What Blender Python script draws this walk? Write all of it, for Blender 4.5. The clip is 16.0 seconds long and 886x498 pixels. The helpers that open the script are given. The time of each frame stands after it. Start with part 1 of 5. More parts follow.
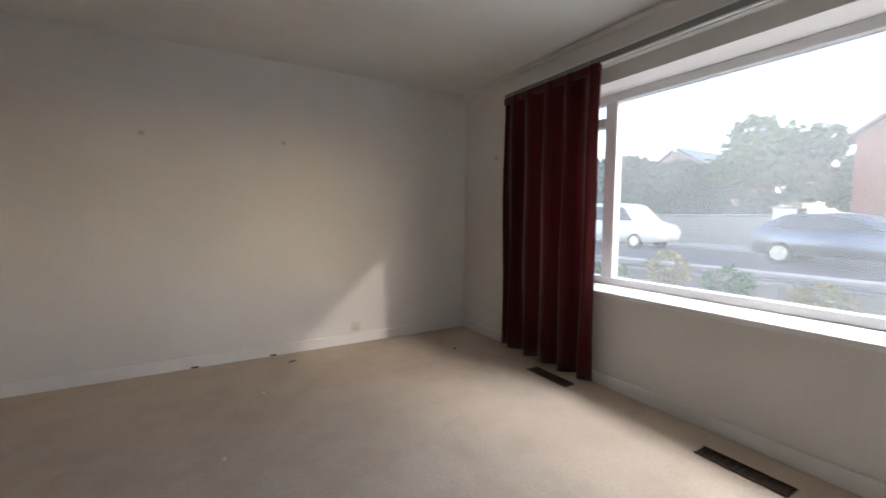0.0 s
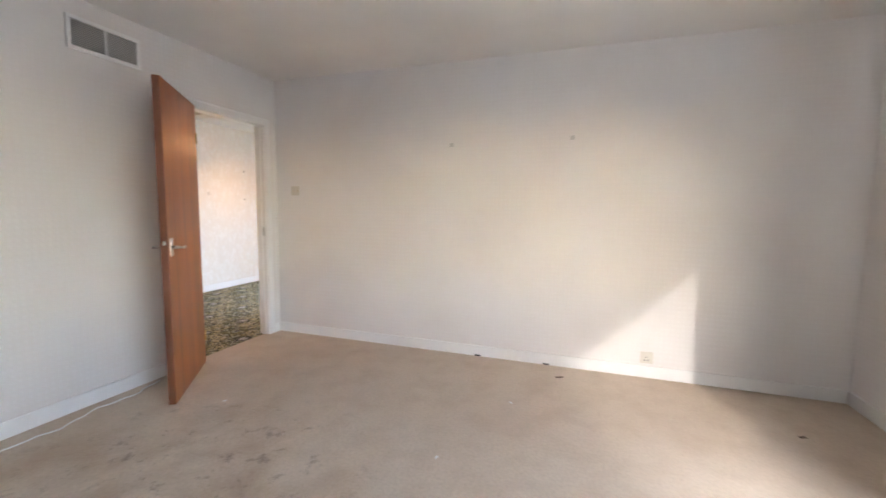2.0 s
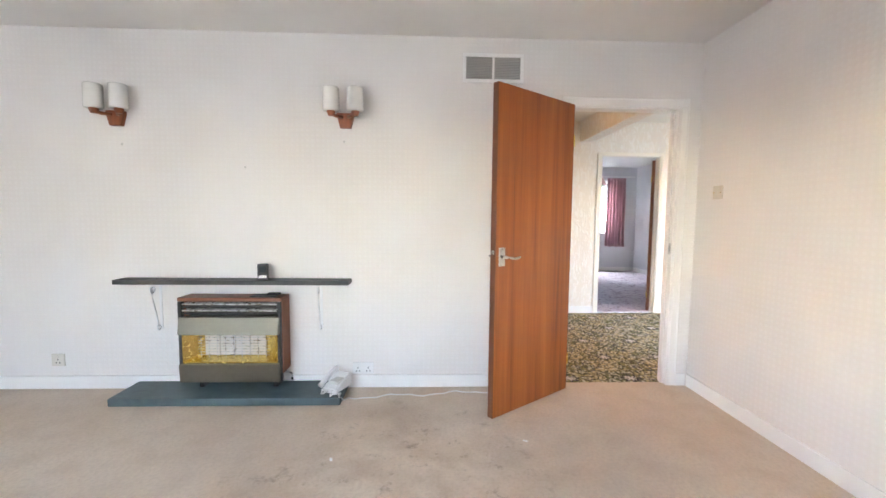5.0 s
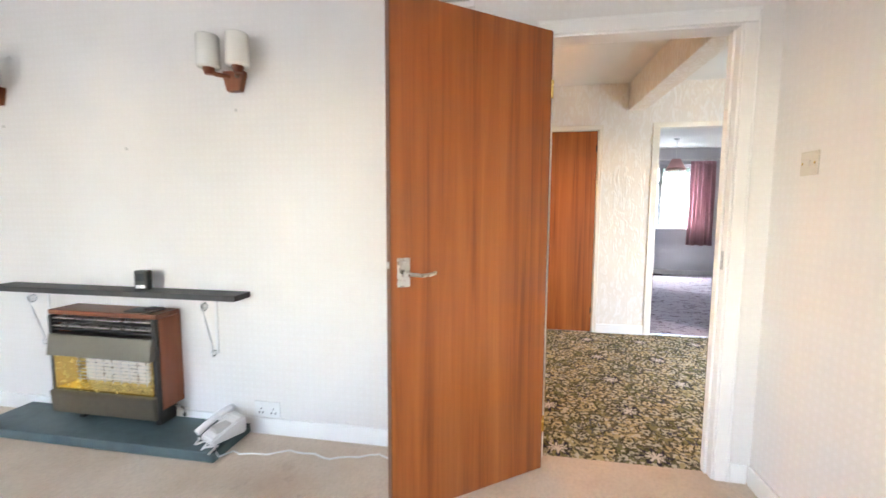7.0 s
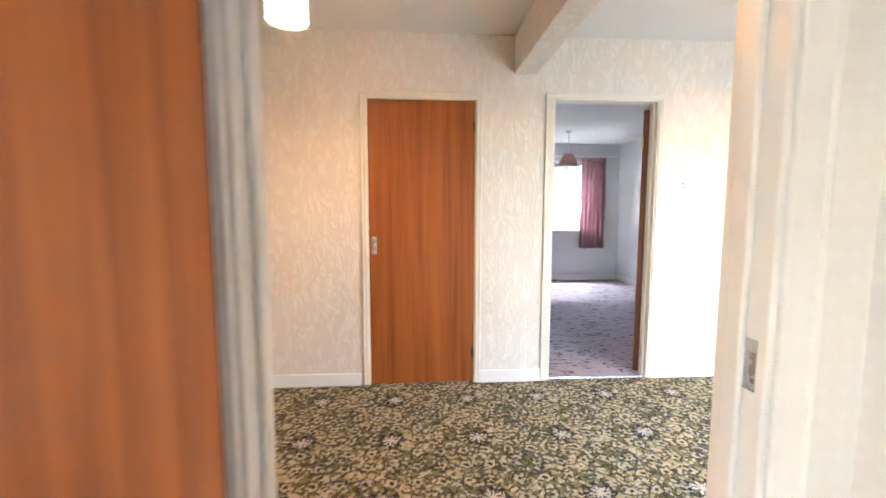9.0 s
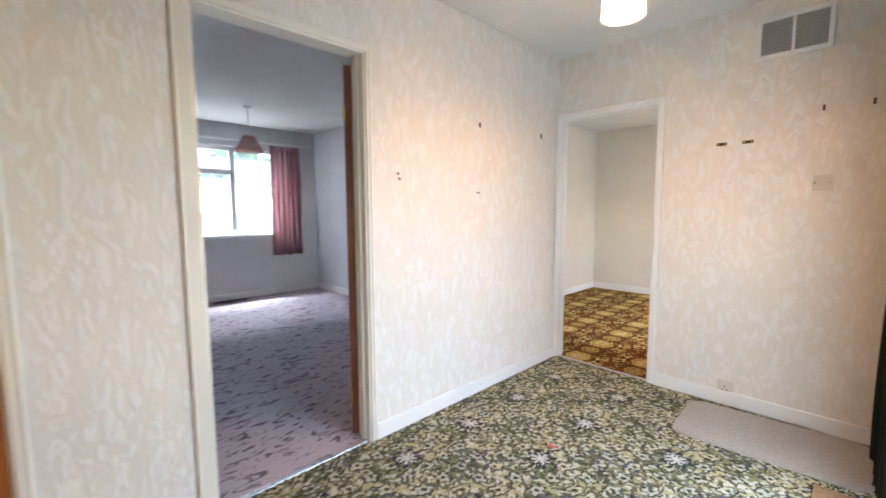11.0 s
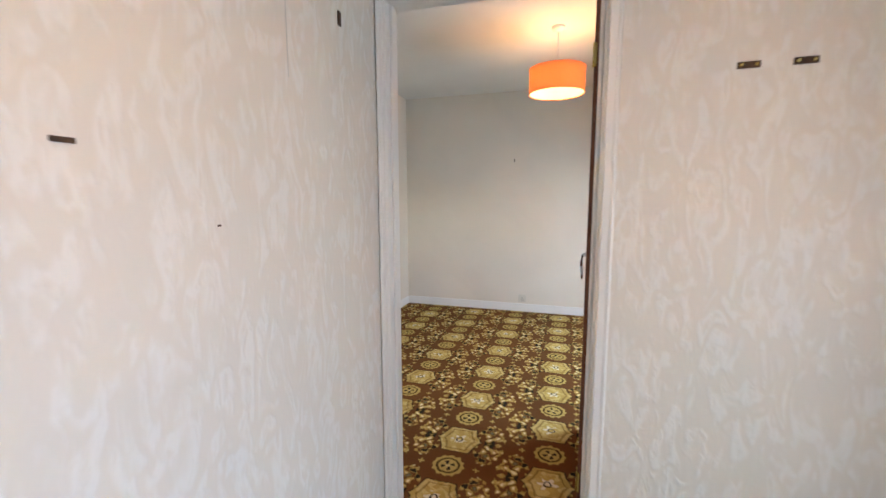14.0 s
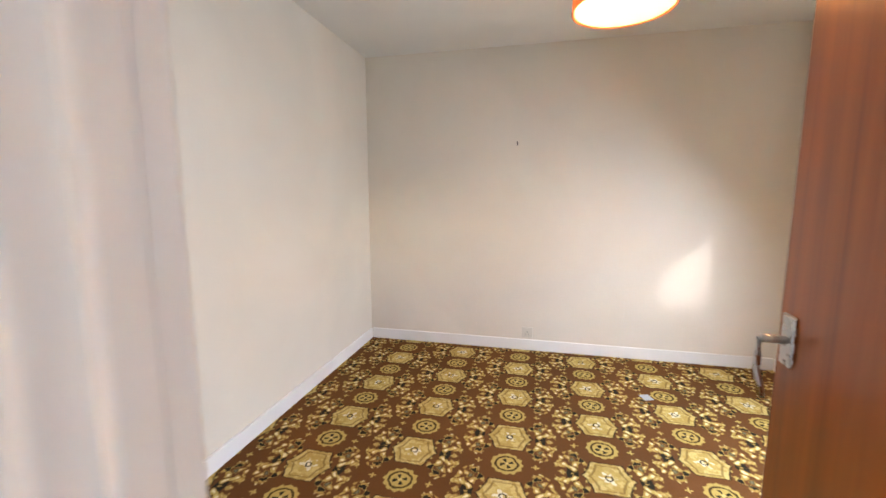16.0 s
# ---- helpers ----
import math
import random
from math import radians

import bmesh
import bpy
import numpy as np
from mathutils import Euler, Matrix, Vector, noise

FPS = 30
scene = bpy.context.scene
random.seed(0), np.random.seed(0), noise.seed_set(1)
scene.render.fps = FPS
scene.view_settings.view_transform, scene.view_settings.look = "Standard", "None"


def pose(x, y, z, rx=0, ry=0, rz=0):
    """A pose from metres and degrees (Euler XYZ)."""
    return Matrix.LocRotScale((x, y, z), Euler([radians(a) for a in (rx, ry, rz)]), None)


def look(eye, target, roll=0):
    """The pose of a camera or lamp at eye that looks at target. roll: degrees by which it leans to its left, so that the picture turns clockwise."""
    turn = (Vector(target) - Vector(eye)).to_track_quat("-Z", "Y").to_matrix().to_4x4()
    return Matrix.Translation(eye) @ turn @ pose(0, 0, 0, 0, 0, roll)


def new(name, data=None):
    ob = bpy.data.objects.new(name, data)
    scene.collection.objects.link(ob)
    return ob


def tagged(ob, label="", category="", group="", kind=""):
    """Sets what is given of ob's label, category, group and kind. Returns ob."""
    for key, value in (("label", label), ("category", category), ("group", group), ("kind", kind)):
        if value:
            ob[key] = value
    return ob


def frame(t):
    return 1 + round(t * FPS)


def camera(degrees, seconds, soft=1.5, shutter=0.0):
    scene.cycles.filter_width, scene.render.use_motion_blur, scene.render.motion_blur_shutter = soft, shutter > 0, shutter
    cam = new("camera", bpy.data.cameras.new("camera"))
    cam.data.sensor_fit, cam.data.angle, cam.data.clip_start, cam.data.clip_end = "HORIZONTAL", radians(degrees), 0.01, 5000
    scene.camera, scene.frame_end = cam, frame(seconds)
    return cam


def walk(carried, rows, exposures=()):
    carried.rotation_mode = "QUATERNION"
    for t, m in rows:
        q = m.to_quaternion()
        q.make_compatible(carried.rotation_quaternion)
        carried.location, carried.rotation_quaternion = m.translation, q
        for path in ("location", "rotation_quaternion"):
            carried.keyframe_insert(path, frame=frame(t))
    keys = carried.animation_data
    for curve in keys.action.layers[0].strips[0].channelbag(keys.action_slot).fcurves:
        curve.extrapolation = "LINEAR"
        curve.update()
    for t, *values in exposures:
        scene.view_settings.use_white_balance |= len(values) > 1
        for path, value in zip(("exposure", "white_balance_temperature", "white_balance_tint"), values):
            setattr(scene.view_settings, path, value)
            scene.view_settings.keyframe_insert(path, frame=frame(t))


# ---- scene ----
cam = camera(94.9, 16.0, shutter=0.4)
PATH = [
    (0, (0.066, -0.233, 1.163), (1.068, 1.491, 1.004), 0.2),
    (0.2, (0.108, -0.217, 1.148), (0.99, 1.571, 0.99), 0.4),
    (0.5, (0.252, -0.177, 1.183), (0.92, 1.701, 1.016), 0.5),
    (1, (0.494, -0.12, 1.177), (0.842, 1.843, 1.024), 0.6),
    (1.5, (0.645, -0.051, 1.224), (0.48, 1.934, 1.039), 0.7),
    (2, (0.726, 0.114, 1.216), (0.087, 1.999, 1.023), 0.7),
    (2.5, (0.775, 0.339, 1.237), (-0.216, 2.065, 1.034), 0.6),
    (3, (0.784, 0.425, 1.235), (-0.535, 1.914, 1.026), 0.3),
    (3.5, (0.873, 0.659, 1.204), (-0.849, 1.659, 1.017), 0.2),
    (4, (0.886, 0.89, 1.178), (-1.02, 1.471, 1.001), 0.0),
    (4.2, (0.877, 0.996, 1.184), (-1.065, 1.445, 1.013), -0.1),
    (6.3, (0.236, 2.094, 1.199), (-1.736, 1.808, 1.019), 0.2),
    (6.5, (0.135, 2.145, 1.228), (-1.829, 1.817, 1.04), -0.2),
    (7, (-0.166, 2.29, 1.196), (-2.13, 1.958, 1.011), 0.3),
    (7.5, (-0.52, 2.392, 1.23), (-2.502, 2.194, 1.049), -0.0),
    (8, (-0.851, 2.508, 1.228), (-2.838, 2.386, 1.046), -0.1),
    (10.3, (-2.29, 2.941, 1.223), (-4.046, 3.882, 1.039), -0.2),
    (10.5, (-2.379, 3.005, 1.238), (-4.037, 4.108, 1.053), -0.3),
    (11, (-2.589, 3.215, 1.227), (-4.015, 4.604, 1.036), -0.2),
    (11.5, (-2.796, 3.471, 1.219), (-4.012, 5.047, 1.026), -0.3),
    (12, (-2.999, 3.706, 1.256), (-3.995, 5.429, 1.058), -0.3),
    (12.5, (-3.208, 3.979, 1.252), (-3.986, 5.811, 1.054), -0.4),
    (13, (-3.358, 4.272, 1.254), (-4.160, 6.093, 1.053), -0.3),
    (13.5, (-3.517, 4.565, 1.265), (-4.240, 6.418, 1.062), 0.0),
    (14, (-3.677, 4.845, 1.256), (-4.256, 6.744, 1.013), -0.1),
    (14.5, (-3.811, 5.161, 1.261), (-4.401, 7.055, 1.008), -0.2),
    (15, (-3.934, 5.48, 1.248), (-4.53, 7.372, 0.992), -0.1),
    (15.5, (-4.025, 5.789, 1.278), (-4.512, 7.711, 1.019), -0.3),
    (16, (-4.062, 6.077, 1.273), (-4.518, 8.006, 1.009), -0.1),
]
walk(cam, [(t, look(eye, target, roll)) for t, eye, target, roll in PATH], exposures=[(0, 2.25, 6900, 15), (0.5, 2.7, 6850, 15), (1, 3.0, 6750, 15), (2, 3.5, 6600, 15), (4, 4.0, 6600, 15), (6.5, 4.4, 6550, 13), (8.2, 4.4, 6600, 14), (10.3, 3.85, 6400, 12), (11, 3.6, 6350, 12), (12.5, 3.25, 6200, 11), (14, 3.2, 6000, 10), (15, 3.35, 6200, 12), (16, 3.52, 6500, 16)])

# ---- world and light ----
SUN_EL, SUN_AZ = radians(21.5), radians(-66.5)   # azimuth from +x
world = bpy.data.worlds.new("sky")
scene.world = world
world.use_nodes = True
wn = world.node_tree
sky = wn.nodes.new("ShaderNodeTexSky")
sky.sky_type = "NISHITA"
sky.sun_disc = False
sky.sun_elevation = SUN_EL
sky.sun_rotation = radians(90) - SUN_AZ
sky.air_density, sky.dust_density, sky.ozone_density = 1.0, 0.5, 1.0
wn.links.new(sky.outputs[0], wn.nodes["Background"].inputs[0])
wn.nodes["Background"].inputs[1].default_value = 0.15

sun = new("sun", bpy.data.lights.new("sun", "SUN"))
sun.data.energy, sun.data.angle, sun.data.color = 0.13, radians(2.2), (1.0, 0.97, 0.94)
sun_dir = Vector((math.cos(SUN_EL) * math.cos(SUN_AZ), math.cos(SUN_EL) * math.sin(SUN_AZ), math.sin(SUN_EL)))
sun.matrix_world = look(sun_dir * 30, (0, 0, 0))


def sky_panel(name, eye, target, w, h, watts, col=(0.86, 0.93, 1.0)):
    ob = new(name, bpy.data.lights.new(name, "AREA"))
    ob.data.shape, ob.data.size, ob.data.size_y = "RECTANGLE", w, h
    ob.data.energy, ob.data.color = watts, col
    ob.matrix_world = look(eye, target)
    return ob


def bulb(name, at, watts, col, r=0.035):
    ob = new(name, bpy.data.lights.new(name, "POINT"))
    ob.data.energy, ob.data.color, ob.data.shadow_soft_size = watts, col, r
    ob.location = at
    return ob


PANEL_X = -9.05
# daylight standing in the openings of the hall door and the back bedroom window
COOL = (0.72, 0.87, 1.0)
sky_panel("hall_door_daylight", (-2.29, 5.0, 0.74), (-4.3, 5.0, 0.25), 1.1, 1.25, 2.4, COOL)
sky_panel("bedroom_daylight", (-2.29, 7.80, 1.18), (-3.9, 7.5, -0.2), 1.0, 0.68, 6.0, COOL)
# extra lamp hidden over the mauve bedroom window to boost its skylight
sky_panel("mauve_bedroom_sky_fill", (PANEL_X, 4.95, 2.62), (-6.4, 4.95, 0.2), 1.8, 0.5, 34.0)
# added lamp above the front window, out of view, in place of skylight
sky_panel("front_window_sky_fill", (3.55, -0.2, 3.3), (1.4, -0.1, 0.0), 3.4, 0.9, 33.0, (0.84, 0.92, 1.0))
WARM = (1.0, 0.50, 0.19)
bulb("hall_bulb", (-3.34, 5.0, 2.06), 3.1, WARM)
bulb("hall_south_bulb", (-3.34, 2.15, 2.06), 2.1, WARM)
bulb("bedroom_bulb", (-3.775, 7.83, 2.07), 1.9, WARM)


# ---- materials ----
class Mat:
    """A principled material with short node helpers."""

    def __init__(self, name, col=(0.8, 0.8, 0.8), rough=0.5, metal=0.0, spec=0.5):
        self.m = bpy.data.materials.new(name)
        self.m.use_nodes = True
        self.t = self.m.node_tree
        self.b = self.t.nodes["Principled BSDF"]
        self.b.inputs["Base Color"].default_value = (*col, 1)
        self.b.inputs["Roughness"].default_value = rough
        self.b.inputs["Metallic"].default_value = metal
        self.b.inputs["Specular IOR Level"].default_value = spec
        self.co = None

    def n(self, kind, **kw):
        node = self.t.nodes.new(kind)
        for k, v in kw.items():
            node.inputs[k.replace("_", " ")].default_value = v
        return node

    def link(self, a, b):
        self.t.links.new(a, b)

    def coord(self, scale=(1, 1, 1), rot=(0, 0, 0)):
        c = self.t.nodes.new("ShaderNodeTexCoord")
        mp = self.t.nodes.new("ShaderNodeMapping")
        mp.inputs["Scale"].default_value = scale
        mp.inputs["Rotation"].default_value = rot
        self.link(c.outputs["Object"], mp.inputs[0])
        return mp.outputs[0]

    def noise(self, scale, co=None, detail=3, dist=0.0, rough=0.5):
        x = self.n("ShaderNodeTexNoise", Scale=scale, Detail=detail, Distortion=dist, Roughness=rough)
        self.link(co if co is not None else self.coord(), x.inputs["Vector"])
        return x.outputs["Fac"]

    def voro(self, scale, co=None, feature="F1", out="Distance", rnd=1.0):
        x = self.t.nodes.new("ShaderNodeTexVoronoi")
        x.feature = feature
        x.inputs["Scale"].default_value = scale
        x.inputs["Randomness"].default_value = rnd
        self.link(co if co is not None else self.coord(), x.inputs["Vector"])
        return x.outputs[out]

    def ramp(self, fac, stops):
        r = self.t.nodes.new("ShaderNodeValToRGB")
        e = r.color_ramp.elements
        while len(e) < len(stops):
            e.new(0.5)
        for el, (p, c) in zip(e, stops):
            el.position = p
            el.color = (*c, 1) if len(c) == 3 else c
        self.link(fac, r.inputs[0])
        return r.outputs[0]

    def step(self, fac, lo, hi):
        r = self.n("ShaderNodeMapRange")
        r.inputs["From Min"].default_value, r.inputs["From Max"].default_value = lo, hi
        self.link(fac, r.inputs["Value"])
        return r.outputs[0]

    def mix(self, fac, a, b, mode="MIX"):
        x = self.t.nodes.new("ShaderNodeMix")
        x.data_type, x.blend_type = "RGBA", mode
        for v, i in ((fac, 0), (a, 6), (b, 7)):
            if isinstance(v, (int, float)):
                x.inputs[i].default_value = v
            elif isinstance(v, tuple):
                x.inputs[i].default_value = (*v, 1)
            else:
                self.link(v, x.inputs[i])
        return x.outputs[2]

    def math(self, op, a, b=0.0, c=None):
        x = self.t.nodes.new("ShaderNodeMath")
        x.operation = op
        for i, v in enumerate((a, b, c)):
            if v is None:
                continue
            if isinstance(v, (int, float)):
                x.inputs[i].default_value = v
            else:
                self.link(v, x.inputs[i])
        return x.outputs[0]

    def xyz(self, co):
        s = self.t.nodes.new("ShaderNodeSeparateXYZ")
        self.link(co, s.inputs[0])
        return s.outputs

    def bump(self, h, strength=0.3, dist=0.01):
        b = self.n("ShaderNodeBump", Strength=strength, Distance=dist)
        self.link(h, b.inputs["Height"])
        self.link(b.outputs[0], self.b.inputs["Normal"])

    def col(self, out):
        self.link(out, self.b.inputs["Base Color"])

    def rough(self, out):
        self.link(out, self.b.inputs["Roughness"])


def paint(name, col, rough=0.5, var=0.06, grain=60):
    k = Mat(name, col, rough)
    a = k.noise(1.7, detail=4)
    dark = tuple(c * (1 - var * 2.2) for c in col)
    k.col(k.mix(k.step(a, 0.35, 0.7), col, dark))
    k.bump(k.noise(grain, detail=3), 0.12, 0.003)
    return k.m


def wallpaper_living():
    k = Mat("wallpaper_living", (0.74, 0.68, 0.62), 0.62)
    co = k.coord()
    x, y, z = k.xyz(co)
    u = k.math("ADD", x, y)
    w1 = k.math("SINE", k.math("MULTIPLY", k.math("ADD", u, z), 92))
    w2 = k.math("SINE", k.math("MULTIPLY", k.math("SUBTRACT", u, z), 92))
    dots = k.step(k.math("MULTIPLY", w1, w2), 0.15, 0.6)
    stain = k.noise(1.1, co, 5, 0.3)
    c = k.mix(k.step(stain, 0.4, 0.72), (0.775, 0.75, 0.725), (0.715, 0.68, 0.645))
    worn = k.step(k.noise(0.8, co, 3), 0.35, 0.6)
    c = k.mix(k.math("MULTIPLY", dots, k.math("MULTIPLY", worn, 0.15)), c, (0.86, 0.85, 0.84))
    k.col(c)
    h = k.math("ADD", k.math("MULTIPLY", dots, 0.7), k.math("MULTIPLY", k.noise(260, co), 0.5))
    k.bump(h, 0.15, 0.004)
    k.rough(k.math("MULTIPLY_ADD", dots, -0.15, 0.65))
    return k.m


def wallpaper_hall():
    """Cream paper embossed with wavy upright leaf-like veins."""
    k = Mat("wallpaper_hall", (0.8, 0.72, 0.6), 0.55)
    co = k.coord((1, 1, 0.42))
    sw = k.noise(16, co, 2, 0.7, 0.45)
    vein = k.step(k.math("SINE", k.math("MULTIPLY", sw, 21)), -0.7, 0.9)
    sw2 = k.noise(46, co, 3, 0.6)
    patch = k.noise(0.9, None, 4, 0.3)
    f = k.math("MULTIPLY", vein, k.step(sw2, 0.3, 0.55))
    base = k.mix(k.step(patch, 0.35, 0.7), (0.765, 0.715, 0.65), (0.72, 0.665, 0.59))
    light = k.mix(k.step(patch, 0.3, 0.75), (0.815, 0.79, 0.755), (0.78, 0.745, 0.69))
    k.col(k.mix(f, base, light))
    h = k.math("ADD", f, k.math("MULTIPLY", sw2, 0.6))
    k.bump(h, 0.22, 0.006)
    k.rough(k.math("MULTIPLY_ADD", f, -0.15, 0.62))
    return k.m


def wallpaper_bedroom(name, col, rough=0.5):
    k = Mat(name, col, rough)
    co = k.coord()
    v = k.noise(55, co, 4, 0.8)
    big = k.noise(1.2, co, 4, 0.4)
    lo = tuple(c * 0.9 for c in col)
    k.col(k.mix(k.step(big, 0.35, 0.7), col, lo))
    k.bump(v, 0.25, 0.004)
    k.rough(k.math("MULTIPLY_ADD", v, 0.25, rough - 0.12))
    return k.m


def wood(name, a, b, c, rough=0.35, axis="z"):
    k = Mat(name, b, rough)
    sc = (34, 34, 0.9) if axis == "z" else (34, 0.9, 34)
    co = k.coord(sc)
    g = k.noise(1.0, co, 5, 0.6, 0.62)
    wide = k.coord((7, 7, 0.35) if axis == "z" else (7, 0.35, 7))
    g2 = k.noise(1.0, wide, 3, 0.8)
    m = k.math("MULTIPLY_ADD", g2, 0.5, k.math("MULTIPLY", g, 0.5))
    k.col(k.ramp(m, [(0.32, a), (0.5, b), (0.68, c)]))
    k.rough(k.math("MULTIPLY_ADD", g, 0.2, rough - 0.1))
    k.bump(g, 0.08, 0.002)
    k.b.inputs["Coat Weight"].default_value = 0.25
    k.b.inputs["Coat Roughness"].default_value = 0.25
    return k.m


def carpet_beige():
    k = Mat("carpet_beige", (0.42, 0.33, 0.25), 0.95, spec=0.1)
    co = k.coord()
    big = k.noise(1.2, co, 4, 0.2, 0.5)
    mid = k.noise(5, co, 5, 0.1, 0.55)
    fine = k.noise(220, co, 2)
    c = k.mix(k.step(big, 0.35, 0.7), (0.68, 0.575, 0.465), (0.61, 0.50, 0.395))
    c = k.mix(k.math("MULTIPLY", k.step(mid, 0.45, 0.75), 0.5), c, (0.50, 0.385, 0.285))
    c = k.mix(k.math("MULTIPLY", k.step(k.noise(60, co, 4), 0.4, 0.7), 0.35), c, (0.47, 0.375, 0.29))
    # worn, sooty patch on the way from the hearth to the door
    x, y, z = k.xyz(co)
    dx = k.math("DIVIDE", k.math("ADD", x, 0.95), 1.0)
    dy = k.math("DIVIDE", k.math("SUBTRACT", y, 1.35), 0.9)
    d = k.math("ADD", k.math("MULTIPLY", dx, dx), k.math("MULTIPLY", dy, dy))
    near = k.step(d, 1.0, 0.1)
    blot = k.noise(2.6, co, 4, 0.3, 0.55)
    f = k.math("MULTIPLY", near, k.step(blot, 0.42, 0.75))
    c = k.mix(k.math("MULTIPLY", f, 0.8), c, (0.33, 0.225, 0.15))
    soot = k.math("MULTIPLY", near, k.step(k.noise(8, co, 5, 0.2, 0.7), 0.57, 0.72))
    c = k.mix(k.math("MULTIPLY", soot, 0.7), c, (0.10, 0.08, 0.065))
    k.col(c)
    k.bump(k.math("ADD", fine, k.math("MULTIPLY", mid, 0.5)), 0.5, 0.006)
    return k.m


def carpet_hall():
    k = Mat("carpet_hall", (0.2, 0.2, 0.1), 0.95, spec=0.1)
    co = k.coord()
    x, y, z = k.xyz(co)
    wob = k.math("MULTIPLY", k.math("SUBTRACT", k.noise(30, co, 2), 0.5), 0.03)
    S = 0.235

    def cell(s, ox, oy):
        fx = k.math("MULTIPLY", k.math("SUBTRACT", k.math("FRACT", k.math("DIVIDE", k.math("ADD", k.math("ADD", x, wob), 40 * s + ox), s)), 0.5), s)
        fy = k.math("MULTIPLY", k.math("SUBTRACT", k.math("FRACT", k.math("DIVIDE", k.math("SUBTRACT", k.math("ADD", y, wob), oy - 40 * s), s)), 0.5), s)
        r = k.math("SQRT", k.math("ADD", k.math("MULTIPLY", fx, fx), k.math("MULTIPLY", fy, fy)))
        return r, k.math("ARCTAN2", fy, fx)

    r1, t1 = cell(S, 0.04, 0.04)
    r2, t2 = cell(S / 2, 0.04, 0.04)
    r3, t3 = cell(S * 2, 3.15 + S, 3.01 + S)
    r4, t4 = cell(S * 2, 3.15, 3.01)
    # patchy ground of olive, beige and grey squares
    ck = k.t.nodes.new("ShaderNodeTexChecker")
    ck.inputs["Scale"].default_value = 1 / S
    k.link(co, ck.inputs["Vector"])
    tone = k.noise(2.6, co, 3)
    ga = k.mix(k.step(tone, 0.4, 0.62), (0.37, 0.335, 0.19), (0.45, 0.39, 0.23))
    gb = k.mix(k.step(tone, 0.4, 0.62), (0.165, 0.175, 0.09), (0.23, 0.215, 0.105))
    c = k.mix(ck.outputs["Fac"], ga, gb)
    tuftc = k.voro(55, co, "F1", "Color", 1.0)
    p, q, w = k.xyz(tuftc)
    c = k.mix(k.math("MULTIPLY", k.step(p, 0.58, 0.62), 0.8), c, (0.56, 0.54, 0.45))
    c = k.mix(k.math("MULTIPLY", k.step(q, 0.62, 0.66), 0.8), c, (0.045, 0.05, 0.03))
    # flower heads: petals round each half cell, dark outlines
    pet = k.math("MULTIPLY_ADD", k.math("COSINE", k.math("MULTIPLY", t2, 5.0)), 0.009, 0.036)
    e2 = k.math("SUBTRACT", r2, pet)
    pc = k.mix(k.step(k.voro(4.3 / S * 0.47, co, "F1", "Distance", 1.0), 0.3, 0.6), (0.55, 0.49, 0.31), (0.43, 0.44, 0.36))
    c = k.mix(k.math("MULTIPLY", k.step(e2, 0.002, -0.004), k.step(w, 0.25, 0.4)), c, pc)
    c = k.mix(k.step(k.math("ABSOLUTE", e2), 0.006, 0.002), c, (0.04, 0.042, 0.03))
    c = k.mix(k.step(r2, 0.013, 0.009), c, (0.05, 0.05, 0.035))
    # scrolls
    sc = k.math("SINE", k.math("MULTIPLY_ADD", t1, 4.0, k.math("MULTIPLY", r1, 95)))
    c = k.mix(k.math("MULTIPLY", k.step(sc, 0.82, 0.95), 0.8), c, (0.05, 0.052, 0.035))
    # pale blue-black stars on the wide lattice
    st = k.math("MULTIPLY_ADD", k.math("COSINE", k.math("MULTIPLY", t3, 8.0)), 0.032, 0.052)
    e3 = k.math("SUBTRACT", r3, st)
    c = k.mix(k.step(e3, 0.004, -0.004), c, (0.03, 0.034, 0.055))
    c = k.mix(k.step(k.math("SUBTRACT", r3, k.math("MULTIPLY", st, 0.6)), 0.003, -0.003), c, (0.60, 0.58, 0.54))
    st4 = k.math("MULTIPLY_ADD", k.math("COSINE", k.math("MULTIPLY", t4, 4.0)), 0.03, 0.06)
    e4 = k.math("SUBTRACT", r4, st4)
    c = k.mix(k.step(k.math("ABSOLUTE", e4), 0.008, 0.003), c, (0.075, 0.085, 0.12))
    k.col(c)
    k.bump(k.math("ADD", k.noise(240, co, 2), k.math("MULTIPLY", p, 0.6)), 0.5, 0.006)
    return k.m


